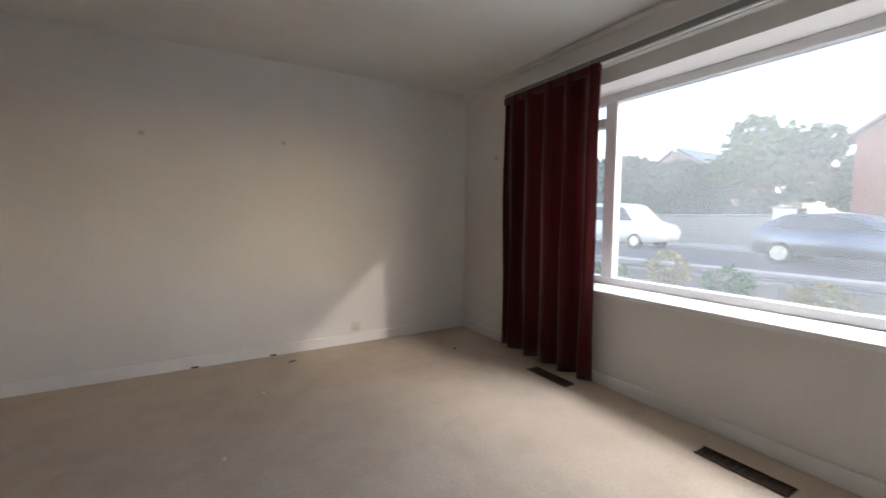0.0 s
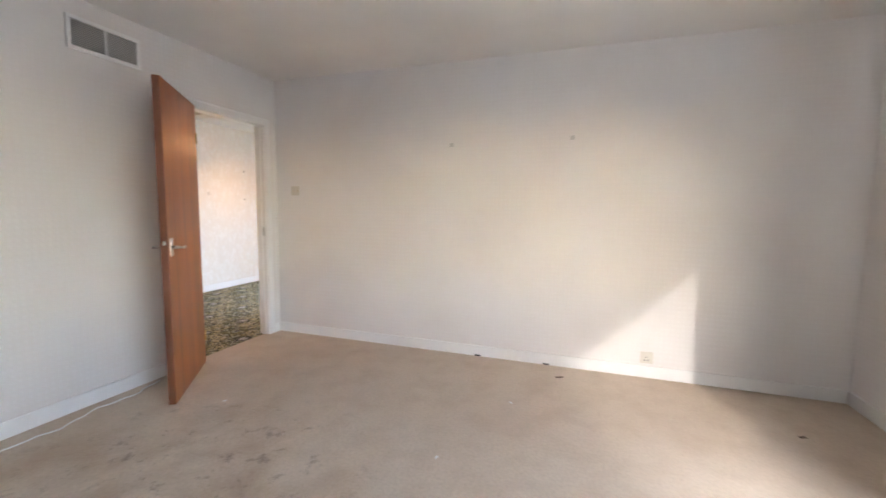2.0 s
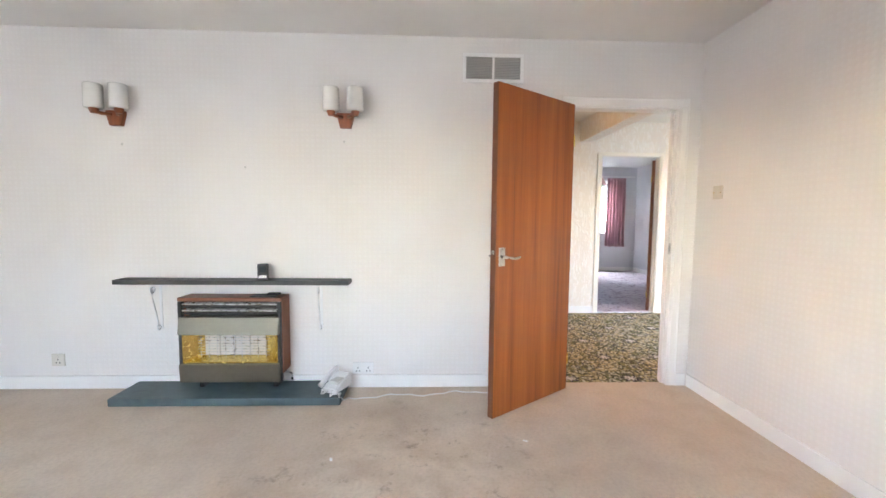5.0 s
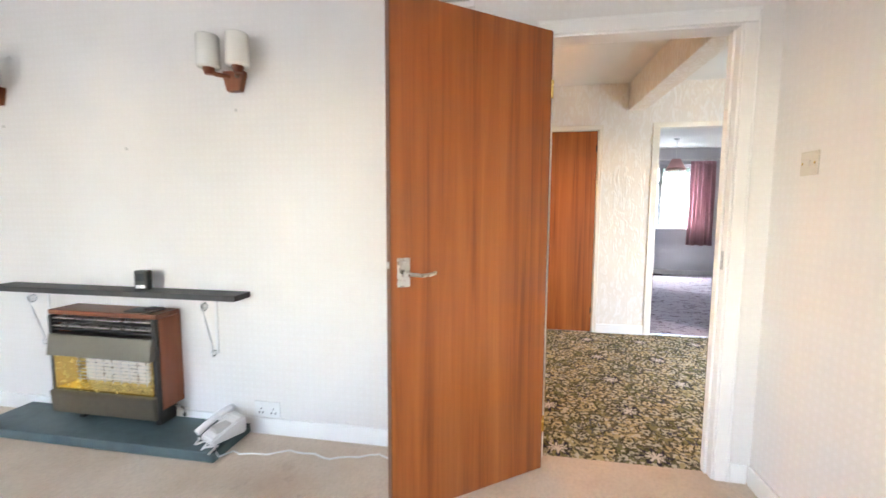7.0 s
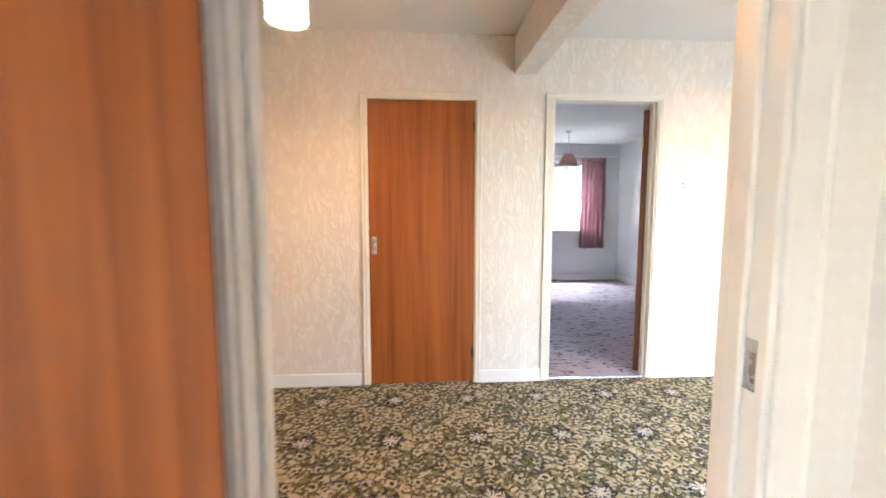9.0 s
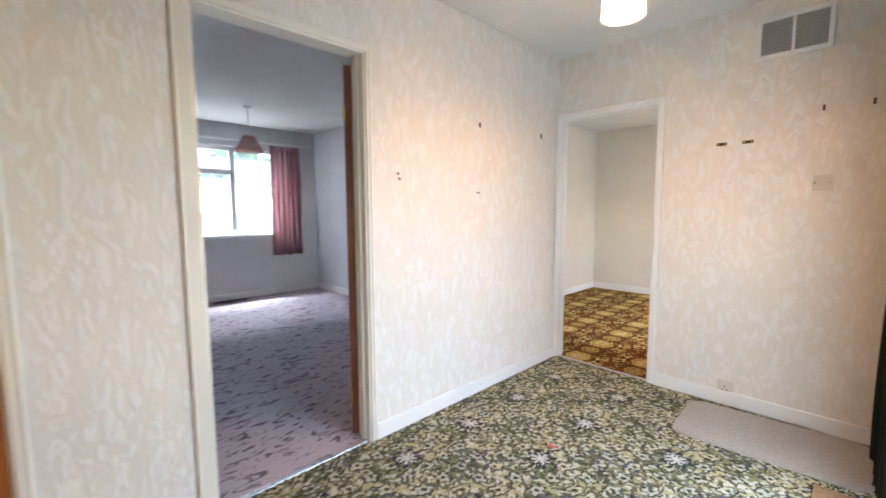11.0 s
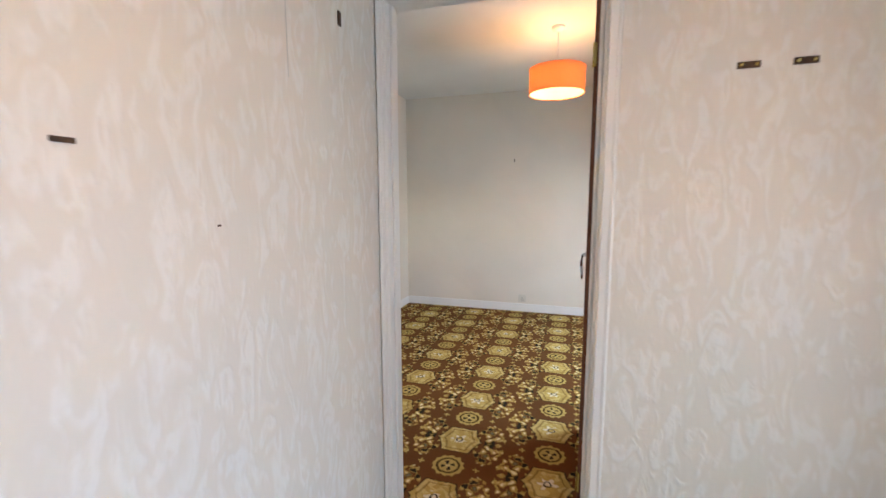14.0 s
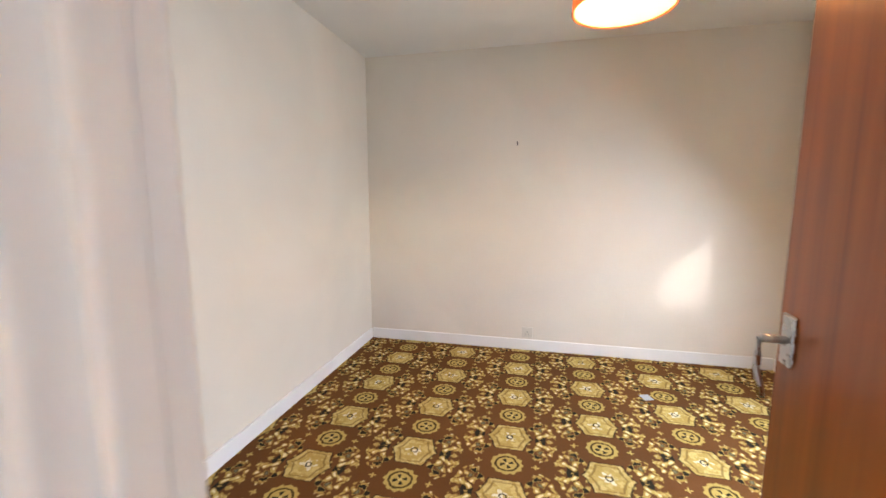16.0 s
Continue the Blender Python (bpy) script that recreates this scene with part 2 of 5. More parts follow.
def carpet_brown():
    k = Mat("carpet_brown", (0.12, 0.05, 0.02), 0.95, spec=0.1)
    co = k.coord()
    x, y, z = k.xyz(co)
    P, Q = 0.92, 0.44
    wob = k.math("MULTIPLY", k.math("SUBTRACT", k.noise(40, co, 2), 0.5), 0.018)

    def lattice(ox, oy):
        fx = k.math("SUBTRACT", k.math("FRACT", k.math("DIVIDE", k.math("ADD", k.math("ADD", x, wob), 20 * P - ox + P / 2), P)), 0.5)
        fy = k.math("SUBTRACT", k.math("FRACT", k.math("DIVIDE", k.math("ADD", k.math("ADD", y, wob), 20 * Q - oy + Q / 2), Q)), 0.5)
        return k.math("MULTIPLY", fx, P), k.math("MULTIPLY", fy, Q)

    def polar(px, py):
        return (k.math("SQRT", k.math("ADD", k.math("MULTIPLY", px, px), k.math("MULTIPLY", py, py))),
                k.math("ARCTAN2", py, px))

    ground = k.mix(k.step(k.noise(1.4, co, 4), 0.35, 0.7), (0.16, 0.063, 0.019), (0.115, 0.047, 0.015))
    gold, pale, dark = (0.49, 0.355, 0.10), (0.62, 0.48, 0.18), (0.024, 0.019, 0.011)
    b1, b2, b3 = k.xyz(k.voro(38, co, "F1", "Color", 0.9))
    c = ground
    for ox, oy in ((-4.18, 8.55), (-4.18 + P / 2, 8.55 + Q / 2)):
        px, py = lattice(ox, oy)
        r, t = polar(px, py)
        # leafy scrolls to both sides of each medallion, mirrored about its axes
        sym = k.t.nodes.new("ShaderNodeCombineXYZ")
        bend = k.math("MULTIPLY", k.math("SINE", k.math("MULTIPLY", k.math("ABSOLUTE", py), 75)), 0.012)
        k.link(k.math("ADD", k.math("ABSOLUTE", px), bend), sym.inputs[0])
        k.link(k.math("MULTIPLY", k.math("ABSOLUTE", py), 0.8), sym.inputs[1])
        leaf = k.voro(36, sym.outputs[0], "F1", "Distance", 1.0)
        l1, l2, l3 = k.xyz(k.voro(36, sym.outputs[0], "F1", "Color", 1.0))
        ex = k.math("DIVIDE", k.math("SUBTRACT", k.math("ABSOLUTE", px), 0.158), 0.080)
        ey = k.math("DIVIDE", py, 0.172)
        el = k.math("ADD", k.math("MULTIPLY", ex, ex), k.math("MULTIPLY", ey, ey))
        side = k.step(k.math("ADD", el, k.math("MULTIPLY", leaf, 0.5)), 1.25, 1.15)
        heart = k.math("MULTIPLY", k.step(el, 0.14, 0.10), k.step(l2, 0.5, 0.55))
        c = k.mix(heart, c, dark)
        c = k.mix(k.math("MULTIPLY", side, k.step(leaf, 0.58, 0.52)), c, k.mix(k.step(l3, 0.4, 0.6), gold, (0.42, 0.27, 0.07)))
        c = k.mix(k.math("MULTIPLY", side, k.step(leaf, 0.34, 0.26)), c, k.mix(k.step(l1, 0.45, 0.55), pale, (0.80, 0.70, 0.40)))
        c = k.mix(k.math("MULTIPLY", k.math("MULTIPLY", side, k.step(l2, 0.90, 0.94)), k.step(leaf, 0.5, 0.44)), c, dark)
        # the medallion: wide, with drawn-in sides
        ax, ay = k.math("ABSOLUTE", px), k.math("ABSOLUTE", py)
        hyp = k.math("ADD", k.math("POWER", k.math("DIVIDE", ax, 0.120), 0.6), k.math("POWER", k.math("DIVIDE", ay, 0.9), 0.6))
        edge = k.math("MAXIMUM", hyp, k.math("DIVIDE", ay, 0.104))
        c = k.mix(k.math("MULTIPLY", k.step(edge, 1.05, 1.02), 0.7), c, dark)
        c = k.mix(k.step(edge, 1.0, 0.97), c, k.mix(k.step(b2, 0.3, 0.6), (0.60, 0.46, 0.17), (0.46, 0.32, 0.09)))
        c = k.mix(k.math("MULTIPLY", k.step(k.math("ABSOLUTE", k.math("SUBTRACT", edge, 0.82)), 0.05, 0.025), 0.7), c, (0.20, 0.12, 0.03))
        rose = k.math("MULTIPLY_ADD", k.math("COSINE", k.math("MULTIPLY", t, 6.0)), 0.012, 0.042)
        er = k.math("SUBTRACT", r, rose)
        c = k.mix(k.step(er, 0.004, 0.0), c, gold)
        c = k.mix(k.math("MULTIPLY", k.step(er, -0.004, -0.01), k.step(b3, 0.4, 0.5)), c, (0.74, 0.68, 0.50))
        c = k.mix(k.step(k.math("ABSOLUTE", k.math("SUBTRACT", r, 0.016)), 0.005, 0.002), c, dark)
        # the round rosette between two medallions
        qx, qy = lattice(ox, oy + Q / 2)
        r2, t2 = polar(qx, qy)
        rim = k.math("MULTIPLY_ADD", k.math("COSINE", k.math("MULTIPLY", t2, 12.0)), 0.004, 0.074)
        c = k.mix(k.step(k.math("SUBTRACT", r2, rim), 0.003, -0.002), c, gold)
        c = k.mix(k.step(k.math("ABSOLUTE", k.math("SUBTRACT", r2, 0.052)), 0.008, 0.003), c, (0.07, 0.04, 0.012))
        c = k.mix(k.math("MULTIPLY", k.step(r2, 0.036, 0.032), k.step(k.math("SINE", k.math("MULTIPLY", t2, 4.0)), 0.1, 0.4)), c, dark)
        c = k.mix(k.step(r2, 0.011, 0.008), c, pale)
        # tiny flowers
        for fx2 in (-0.135, 0.135):
            ux, uy = lattice(ox + fx2 * 1.0, oy + Q / 2)
            r5, t5 = polar(ux, uy)
            fl = k.math("MULTIPLY_ADD", k.math("COSINE", k.math("MULTIPLY", t5, 4.0)), 0.006, 0.012)
            c = k.mix(k.step(k.math("SUBTRACT", r5, fl), 0.002, -0.002), c, gold)
    tuft = k.noise(190, co, 3)
    c = k.mix(k.math("MULTIPLY", k.step(tuft, 0.5, 0.8), 0.35), c, dark)
    k.col(c)
    k.bump(tuft, 0.5, 0.006)
    return k.m


def carpet_purple():
    k = Mat("carpet_purple", (0.25, 0.2, 0.24), 0.95, spec=0.1)
    co = k.coord((1, 0.45, 1), (0, 0, radians(35)))
    s = k.noise(17, co, 3, 1.8, 0.6)
    c = k.mix(k.step(s, 0.54, 0.63), (0.52, 0.46, 0.50), (0.17, 0.13, 0.155))
    k.col(c)
    k.bump(k.noise(220, None, 2), 0.5, 0.006)
    return k.m


def cloth(name, a, b, rough=0.85, sheen=0.3):
    k = Mat(name, a, rough, spec=0.2)
    co = k.coord((60, 60, 1.2))
    k.col(k.mix(k.step(k.noise(1.0, co, 4), 0.35, 0.7), a, b))
    k.bump(k.noise(500, None, 2), 0.25, 0.002)
    k.b.inputs["Sheen Weight"].default_value = sheen
    return k.m


def stone(name, a, b, rough=0.6, scale=9, bump=0.25):
    k = Mat(name, a, rough)
    n1 = k.noise(scale, None, 6, 0.5, 0.6)
    k.col(k.mix(k.step(n1, 0.35, 0.68), a, b))
    k.bump(k.noise(scale * 9, None, 4), bump, 0.004)
    return k.m


def metal(name, col, rough):
    k = Mat(name, col, rough, 1.0)
    n1 = k.noise(40, None, 3)
    k.rough(k.math("MULTIPLY_ADD", n1, 0.25, rough - 0.1))
    return k.m


def glass(name):
    """Clear pane; a translucent mix lays a white glare haze over the view."""
    k = Mat(name, (1, 1, 1), 0.0)
    k.b.inputs["Transmission Weight"].default_value = 1.0
    k.b.inputs["IOR"].default_value = 1.02
    haze = k.n("ShaderNodeBsdfTranslucent")
    haze.inputs["Color"].default_value = (0.9, 0.92, 0.93, 1)
    mx = k.n("ShaderNodeMixShader")
    k.link(k.math("MULTIPLY_ADD", k.noise(3, None, 4), 0.07, 0.05), mx.inputs[0])
    k.link(k.b.outputs[0], mx.inputs[1])
    k.link(haze.outputs[0], mx.inputs[2])
    k.link(mx.outputs[0], k.t.nodes["Material Output"].inputs["Surface"])
    return k.m


def lampshade(name, col, glow, strength, through_light=0.55):
    """Thin fabric: it passes the light of the bulb inside, and glows faintly."""
    k = Mat(name, col, 0.8)
    k.b.inputs["Emission Color"].default_value = (*glow, 1)
    k.b.inputs["Emission Strength"].default_value = strength
    k.bump(k.noise(300, k.coord((1, 1, 0.3)), 2), 0.2, 0.002)
    thin = k.n("ShaderNodeBsdfTranslucent")
    thin.inputs["Color"].default_value = (*col, 1)
    mx = k.n("ShaderNodeMixShader")
    mx.inputs[0].default_value = through_light
    k.link(k.b.outputs[0], mx.inputs[1])
    k.link(thin.outputs[0], mx.inputs[2])
    k.link(mx.outputs[0], k.t.nodes["Material Output"].inputs["Surface"])
    return k.m


M_LIV = wallpaper_living()
M_HALL = wallpaper_hall()
M_BROWNWALL = wallpaper_bedroom("wallpaper_beige", (0.76, 0.70, 0.61), 0.5)
M_GREYWALL = wallpaper_bedroom("wallpaper_grey", (0.66, 0.66, 0.68), 0.6)
M_CEIL = paint("ceiling_paint", (0.80, 0.785, 0.755), 0.8, 0.03, 25)
M_WHITE = paint("white_gloss_paint", (0.86, 0.85, 0.83), 0.3, 0.05, 30)
M_CREAM = paint("cream_gloss_paint", (0.82, 0.77, 0.67), 0.35, 0.05, 30)
M_UPVC = paint("white_upvc", (0.83, 0.84, 0.85), 0.3, 0.02, 20)
M_DOOR = wood("sapele_veneer", (0.15, 0.034, 0.007), (0.325, 0.088, 0.018), (0.43, 0.132, 0.030), 0.34)
M_DOOREDGE = wood("door_lipping", (0.10, 0.03, 0.012), (0.16, 0.05, 0.02), (0.2, 0.07, 0.03), 0.5)
M_TEAK = wood("teak", (0.16, 0.045, 0.015), (0.26, 0.075, 0.025), (0.34, 0.11, 0.04), 0.4)
M_TEAKH = wood("teak_horizontal", (0.13, 0.04, 0.015), (0.21, 0.065, 0.025), (0.28, 0.09, 0.035), 0.4, "y")
M_BEIGE = carpet_beige()
M_GREEN = carpet_hall()
M_BROWN = carpet_brown()
M_PURPLE = carpet_purple()
M_RED = cloth("crimson_curtain", (0.115, 0.012, 0.014), (0.07, 0.007, 0.010))
M_PINK = cloth("dusky_pink_curtain", (0.47, 0.29, 0.31), (0.36, 0.21, 0.235))
M_DKGREEN = cloth("dark_green_curtain", (0.030, 0.034, 0.021), (0.018, 0.02, 0.012), 0.9, 0.0)
M_SLATE = stone("grey_slate", (0.088, 0.13, 0.135), (0.06, 0.092, 0.10), 0.5)
M_SLATED = stone("dark_slate", (0.05, 0.05, 0.05), (0.032, 0.032, 0.034), 0.5, 14)
M_CHROME = metal("satin_chrome", (0.58, 0.58, 0.58), 0.26)
M_GALV = metal("dull_grey_metal", (0.30, 0.30, 0.29), 0.5)
M_PALESTEEL = metal("pale_steel", (0.74, 0.74, 0.74), 0.45)
M_BRASS = metal("polished_brass", (0.78, 0.60, 0.20), 0.22)
M_BRONZE = metal("bronze_enamel", (0.19, 0.17, 0.135), 0.5)
M_BLACK = paint("black_enamel", (0.018, 0.018, 0.018), 0.45, 0.05)
M_RUST = stone("rusted_iron", (0.09, 0.045, 0.02), (0.04, 0.022, 0.012), 0.8, 40)
M_PLASTIC = paint("ivory_plastic", (0.66, 0.62, 0.54), 0.35, 0.04)
M_WPLASTIC = paint("white_plastic", (0.80, 0.80, 0.79), 0.35, 0.04)
M_CERAMIC = paint("gas_radiant_ceramic", (0.78, 0.73, 0.68), 0.8, 0.1)
M_GREYV = paint("grey_grille", (0.60, 0.59, 0.56), 0.5, 0.05)
M_VENTBACK = paint("vent_shadow_grey", (0.36, 0.345, 0.32), 0.7, 0.05)
M_OPAL = paint("opal_glass", (0.82, 0.80, 0.75), 0.25, 0.03)
M_RUG = cloth("grey_doormat", (0.40, 0.37, 0.33), (0.31, 0.285, 0.25), 0.95)
M_COIR = stone("coir", (0.33, 0.20, 0.10), (0.22, 0.13, 0.06), 0.95, 60, 0.8)
M_GLASS = glass("window_glass")
M_SHADEW = lampshade("white_lit_shade", (0.85, 0.82, 0.75), (1.0, 0.80, 0.52), 0.06)
M_SHADEO = lampshade("orange_lit_shade", (0.72, 0.32, 0.14), (1.0, 0.33, 0.11), 0.010)
M_SHADEIN = lampshade("lit_shade_lining", (0.85, 0.75, 0.60), (1.0, 0.55, 0.20), 0.05)
M_SHADEP = lampshade("pink_shade", (0.62, 0.40, 0.37), (1, 0.5, 0.5), 0.0, 0.5)
M_PAPER = paint("paper_scrap", (0.42, 0.46, 0.52), 0.8, 0.03)
M_ASPH = stone("asphalt", (0.055, 0.055, 0.058), (0.04, 0.04, 0.042), 0.9, 3)
M_CONC = stone("concrete_paving", (0.34, 0.32, 0.29), (0.25, 0.235, 0.21), 0.9, 2)
M_GRASS = stone("verge_grass", (0.07, 0.10, 0.03), (0.12, 0.12, 0.05), 0.95, 12)
M_RUBBLE = stone("wall_stone", (0.32, 0.29, 0.24), (0.22, 0.19, 0.155), 0.9, 8)
M_BRICK = stone("red_brick", (0.30, 0.11, 0.065), (0.22, 0.08, 0.05), 0.9, 16)
M_TILE = stone("roof_tile", (0.14, 0.085, 0.07), (0.10, 0.06, 0.05), 0.85, 12)
M_BARK = stone("bark", (0.10, 0.075, 0.05), (0.06, 0.045, 0.03), 0.9, 20)
M_LEAF = stone("leaf", (0.045, 0.095, 0.03), (0.08, 0.14, 0.045), 0.7, 3)
M_LEAF2 = stone("leaf_blue", (0.045, 0.085, 0.055), (0.075, 0.12, 0.075), 0.7, 3)
M_CARW = paint("white_car_paint", (0.78, 0.78, 0.78), 0.25, 0.02)
M_CARG = metal("grey_car_paint", (0.16, 0.18, 0.22), 0.35)
M_TYRE = paint("tyre_rubber", (0.02, 0.02, 0.02), 0.8)
M_CARGLASS = paint("dark_car_glass", (0.03, 0.035, 0.04), 0.08, 0.02)


# ---- mesh helpers ----
def add_box(bm, x0, x1, y0, y1, z0, z1, bevel=0.0):
    m = Matrix.Translation(((x0 + x1) / 2, (y0 + y1) / 2, (z0 + z1) / 2)) @ Matrix.Diagonal((abs(x1 - x0), abs(y1 - y0), abs(z1 - z0), 1))
    vs = bmesh.ops.create_cube(bm, size=1.0, matrix=m)["verts"]
    if bevel > 0:
        es = list({e for v in vs for e in v.link_edges})
        bmesh.ops.bevel(bm, geom=es, offset=bevel, segments=2, affect="EDGES", profile=0.5)
    return bm


def box(x0, x1, y0, y1, z0, z1, bevel=0.0):
    return add_box(bmesh.new(), x0, x1, y0, y1, z0, z1, bevel)


def add_cyl(bm, r0, r1, depth, m, seg=24, caps=True):
    bmesh.ops.create_cone(bm, cap_ends=caps, segments=seg, radius1=r0, radius2=r1, depth=depth, matrix=m)
    return bm


def add_tube(bm, pts, r, seg=8):
    """A round bar through the points."""
    rings = []
    pts = [Vector(p) for p in pts]
    for i, p in enumerate(pts):
        d = (pts[min(i + 1, len(pts) - 1)] - pts[max(i - 1, 0)]).normalized()
        up = Vector((0, 0, 1)) if abs(d.z) < 0.95 else Vector((1, 0, 0))
        a = d.cross(up).normalized()
        b = d.cross(a)
        rings.append([bm.verts.new(p + (a * math.cos(k * math.tau / seg) + b * math.sin(k * math.tau / seg)) * r) for k in range(seg)])
    for q, w in zip(rings, rings[1:]):
        for k in range(seg):
            bm.faces.new((q[k], q[(k + 1) % seg], w[(k + 1) % seg], w[k]))
    bm.faces.new(rings[0][::-1])
    bm.faces.new(rings[-1])
    return bm


def add_lathe(bm, prof, m=Matrix(), seg=28):
    rings = [[bm.verts.new(m @ Vector((r * math.cos(k * math.tau / seg), r * math.sin(k * math.tau / seg), z))) for k in range(seg)] for r, z in prof]
    for q, w in zip(rings, rings[1:]):
        for k in range(seg):
            bm.faces.new((q[k], q[(k + 1) % seg], w[(k + 1) % seg], w[k]))
    return bm


def add_prism(bm, poly, lo, hi, axis="y"):
    """A polygon in the other two axes drawn out along axis."""
    def at(p, h):
        return {"x": (h, p[0], p[1]), "y": (p[0], h, p[1]), "z": (p[0], p[1], h)}[axis]
    a = [bm.verts.new(at(p, lo)) for p in poly]
    b = [bm.verts.new(at(p, hi)) for p in poly]
    n = len(poly)
    for i in range(n):
        bm.faces.new((a[i], a[(i + 1) % n], b[(i + 1) % n], b[i]))
    bm.faces.new(a[::-1])
    bm.faces.new(b)
    bmesh.ops.recalc_face_normals(bm, faces=bm.faces)
    return bm


def part(name, bm, material, parent=None, label="", smooth=False, m=None):
    bmesh.ops.recalc_face_normals(bm, faces=bm.faces)
    me = bpy.data.meshes.new(name)
    bm.to_mesh(me)
    bm.free()
    me.materials.append(material)
    if smooth:
        for p in me.polygons:
            p.use_smooth = True
    ob = new(name, me)
    if parent is not None:
        ob.parent = parent
    if m is not None:
        ob.matrix_basis = m
    if label:
        ob["label"] = label
    return ob


def thing(name, m, label, category, group=""):
    ob = new(name)
    ob.empty_display_size = 0.05
    ob.matrix_basis = m
    return tagged(ob, label, category, group)


def struct(name, bm, material, label, category, smooth=False):
    return tagged(part(name, bm, material, smooth=smooth), label, category, kind="structure")


def wall_x(bm, x0, x1, y0, y1, z1, holes=(), z0=0.0):
    """A wall along y between x0 and x1, with holes (ya, yb, za, zb)."""
    y = y0
    for ya, yb, za, zb in sorted(holes):
        if ya > y:
            add_box(bm, x0, x1, y, ya, z0, z1)
        if za > z0:
            add_box(bm, x0, x1, ya, yb, z0, za)
        if zb < z1:
            add_box(bm, x0, x1, ya, yb, zb, z1)
        y = yb
    if y < y1:
        add_box(bm, x0, x1, y, y1, z0, z1)
    return bm


def wall_y(bm, x0, x1, y0, y1, z1, holes=(), z0=0.0):
    x = x0
    for xa, xb, za, zb in sorted(holes):
        if xa > x:
            add_box(bm, x, xa, y0, y1, z0, z1)
        if za > z0:
            add_box(bm, xa, xb, y0, y1, z0, za)
        if zb < z1:
            add_box(bm, xa, xb, y0, y1, zb, z1)
        x = xb
    if x < x1:
        add_box(bm, x, x1, y0, y1, z0, z1)
    return bm


# ---- the plan ----
H = 2.40                       # ceiling
LW, LE, LN, LS = -2.075, 2.41, 3.35, -2.20   # living room faces
HW, HE, HN, HS = -4.335, -2.36, 6.207, 1.00  # hall faces
BW, BE, BN, BS = -5.505, -2.36, 9.386, 6.307  # brown-carpet bedroom
PW, PE, PN, PS = -8.60, -4.435, 6.28, 2.60   # mauve bedroom
LDY0, LDY1 = 2.432, 3.212       # living room door opening
PDY0, PDY1 = 3.622, 4.388       # mauve bedroom opening
CDY0, CDY1 = 2.34, 3.102       # cupboard opening
BDX0, BDX1 = -4.316, -3.569    # brown bedroom opening
DH = 1.972
PDH, CDH, BDH = 2.004, 1.99, 1.948

# living room walls
struct("wall_living_west", wall_x(bmesh.new(), LW - 0.05, LW, LS, LN, H, [(LDY0, LDY1, 0, DH)]), M_LIV, "off-white embossed wallpaper with a doorway", "wall")
struct("wall_living_north", wall_y(bmesh.new(), LW, LE, LN, LN + 0.06, H), M_LIV, "blank off-white wallpapered wall with old fixing marks", "wall")
WY0, WY1, WZ0, WZ1 = -1.95, 2.20, 0.662, 2.052
struct("wall_living_east", wall_x(bmesh.new(), LE, LE + 0.36, LS, LN, H, [(WY0, WY1, WZ0, WZ1)]), M_LIV, "off-white wall around the wide front window", "wall")
struct("wall_living_south", wall_y(bmesh.new(), LW, LE, LS - 0.1, LS, H), M_LIV, "plain off-white wall", "wall")
# hall walls
struct("wall_hall_east_south", wall_x(bmesh.new(), LW - 0.10, LW - 0.05, HS, LN + 0.12, H, [(LDY0, LDY1, 0, DH)]), M_HALL, "cream embossed wallpaper around the living room doorway", "wall")
struct("wall_hall_return", wall_y(bmesh.new(), HE, LE + 0.36, LN + 0.06, LN + 0.12, H), M_HALL, "cream wall returning to the front door", "wall")
FDY0, FDY1 = 4.30, 5.70
struct("wall_hall_front", wall_x(bmesh.new(), HE, HE + 0.12, LN + 0.12, HN, H, [(FDY0, FDY1, 0.0, 2.03)]), M_HALL, "cream wall around the front door opening", "wall")
struct("wall_hall_west", wall_x(bmesh.new(), HW - 0.05, HW, HS, HN, H, [(CDY0, CDY1, 0, CDH), (PDY0, PDY1, 0, PDH)]), M_HALL, "cream swirl-embossed wallpaper with nail marks", "wall")
struct("wall_hall_north", wall_y(bmesh.new(), HW, HE + 0.12, HN, HN + 0.05, H, [(BDX0, BDX1, 0, BDH)]), M_HALL, "cream swirl-embossed wallpaper around a bedroom doorway", "wall")
struct("wall_hall_south", wall_y(bmesh.new(), HW - 0.7, LW - 0.1, HS - 0.1, HS, H), M_HALL, "plain cream wall", "wall")
struct("beam", box(HW, LW - 0.10, LN, LN + 0.15, 2.15, H, 0.004), M_HALL, "papered ceiling beam across the hall", "beam")
# bedrooms
struct("wall_brown_south", wall_y(bmesh.new(), BW, BE, BS - 0.05, BS, H, [(BDX0, BDX1, 0, BDH)]), M_BROWNWALL, "beige wallpapered wall with doorway", "wall")
struct("wall_brown_west", wall_x(bmesh.new(), BW - 0.1, BW, BS - 0.05, BN, H), M_BROWNWALL, "beige textured wallpaper", "wall")
struct("wall_brown_north", wall_y(bmesh.new(), BW - 0.1, BE + 0.1, BN, BN + 0.1, H), M_BROWNWALL, "beige textured wallpaper with one nail", "wall")
BWIN = (7.30, 8.31, 0.80, 1.56)
struct("wall_brown_east", wall_x(bmesh.new(), BE, BE + 0.12, HN + 0.05, BN, H, [BWIN]), M_BROWNWALL, "beige wall with a window", "wall")
PWIN = (4.05, 5.85, 0.90, 2.10)
struct("wall_purple_west", wall_x(bmesh.new(), PW - 0.25, PW, PS - 0.1, PN + 0.1, H, [PWIN]), M_GREYWALL, "pale grey wall around a bedroom window", "wall")
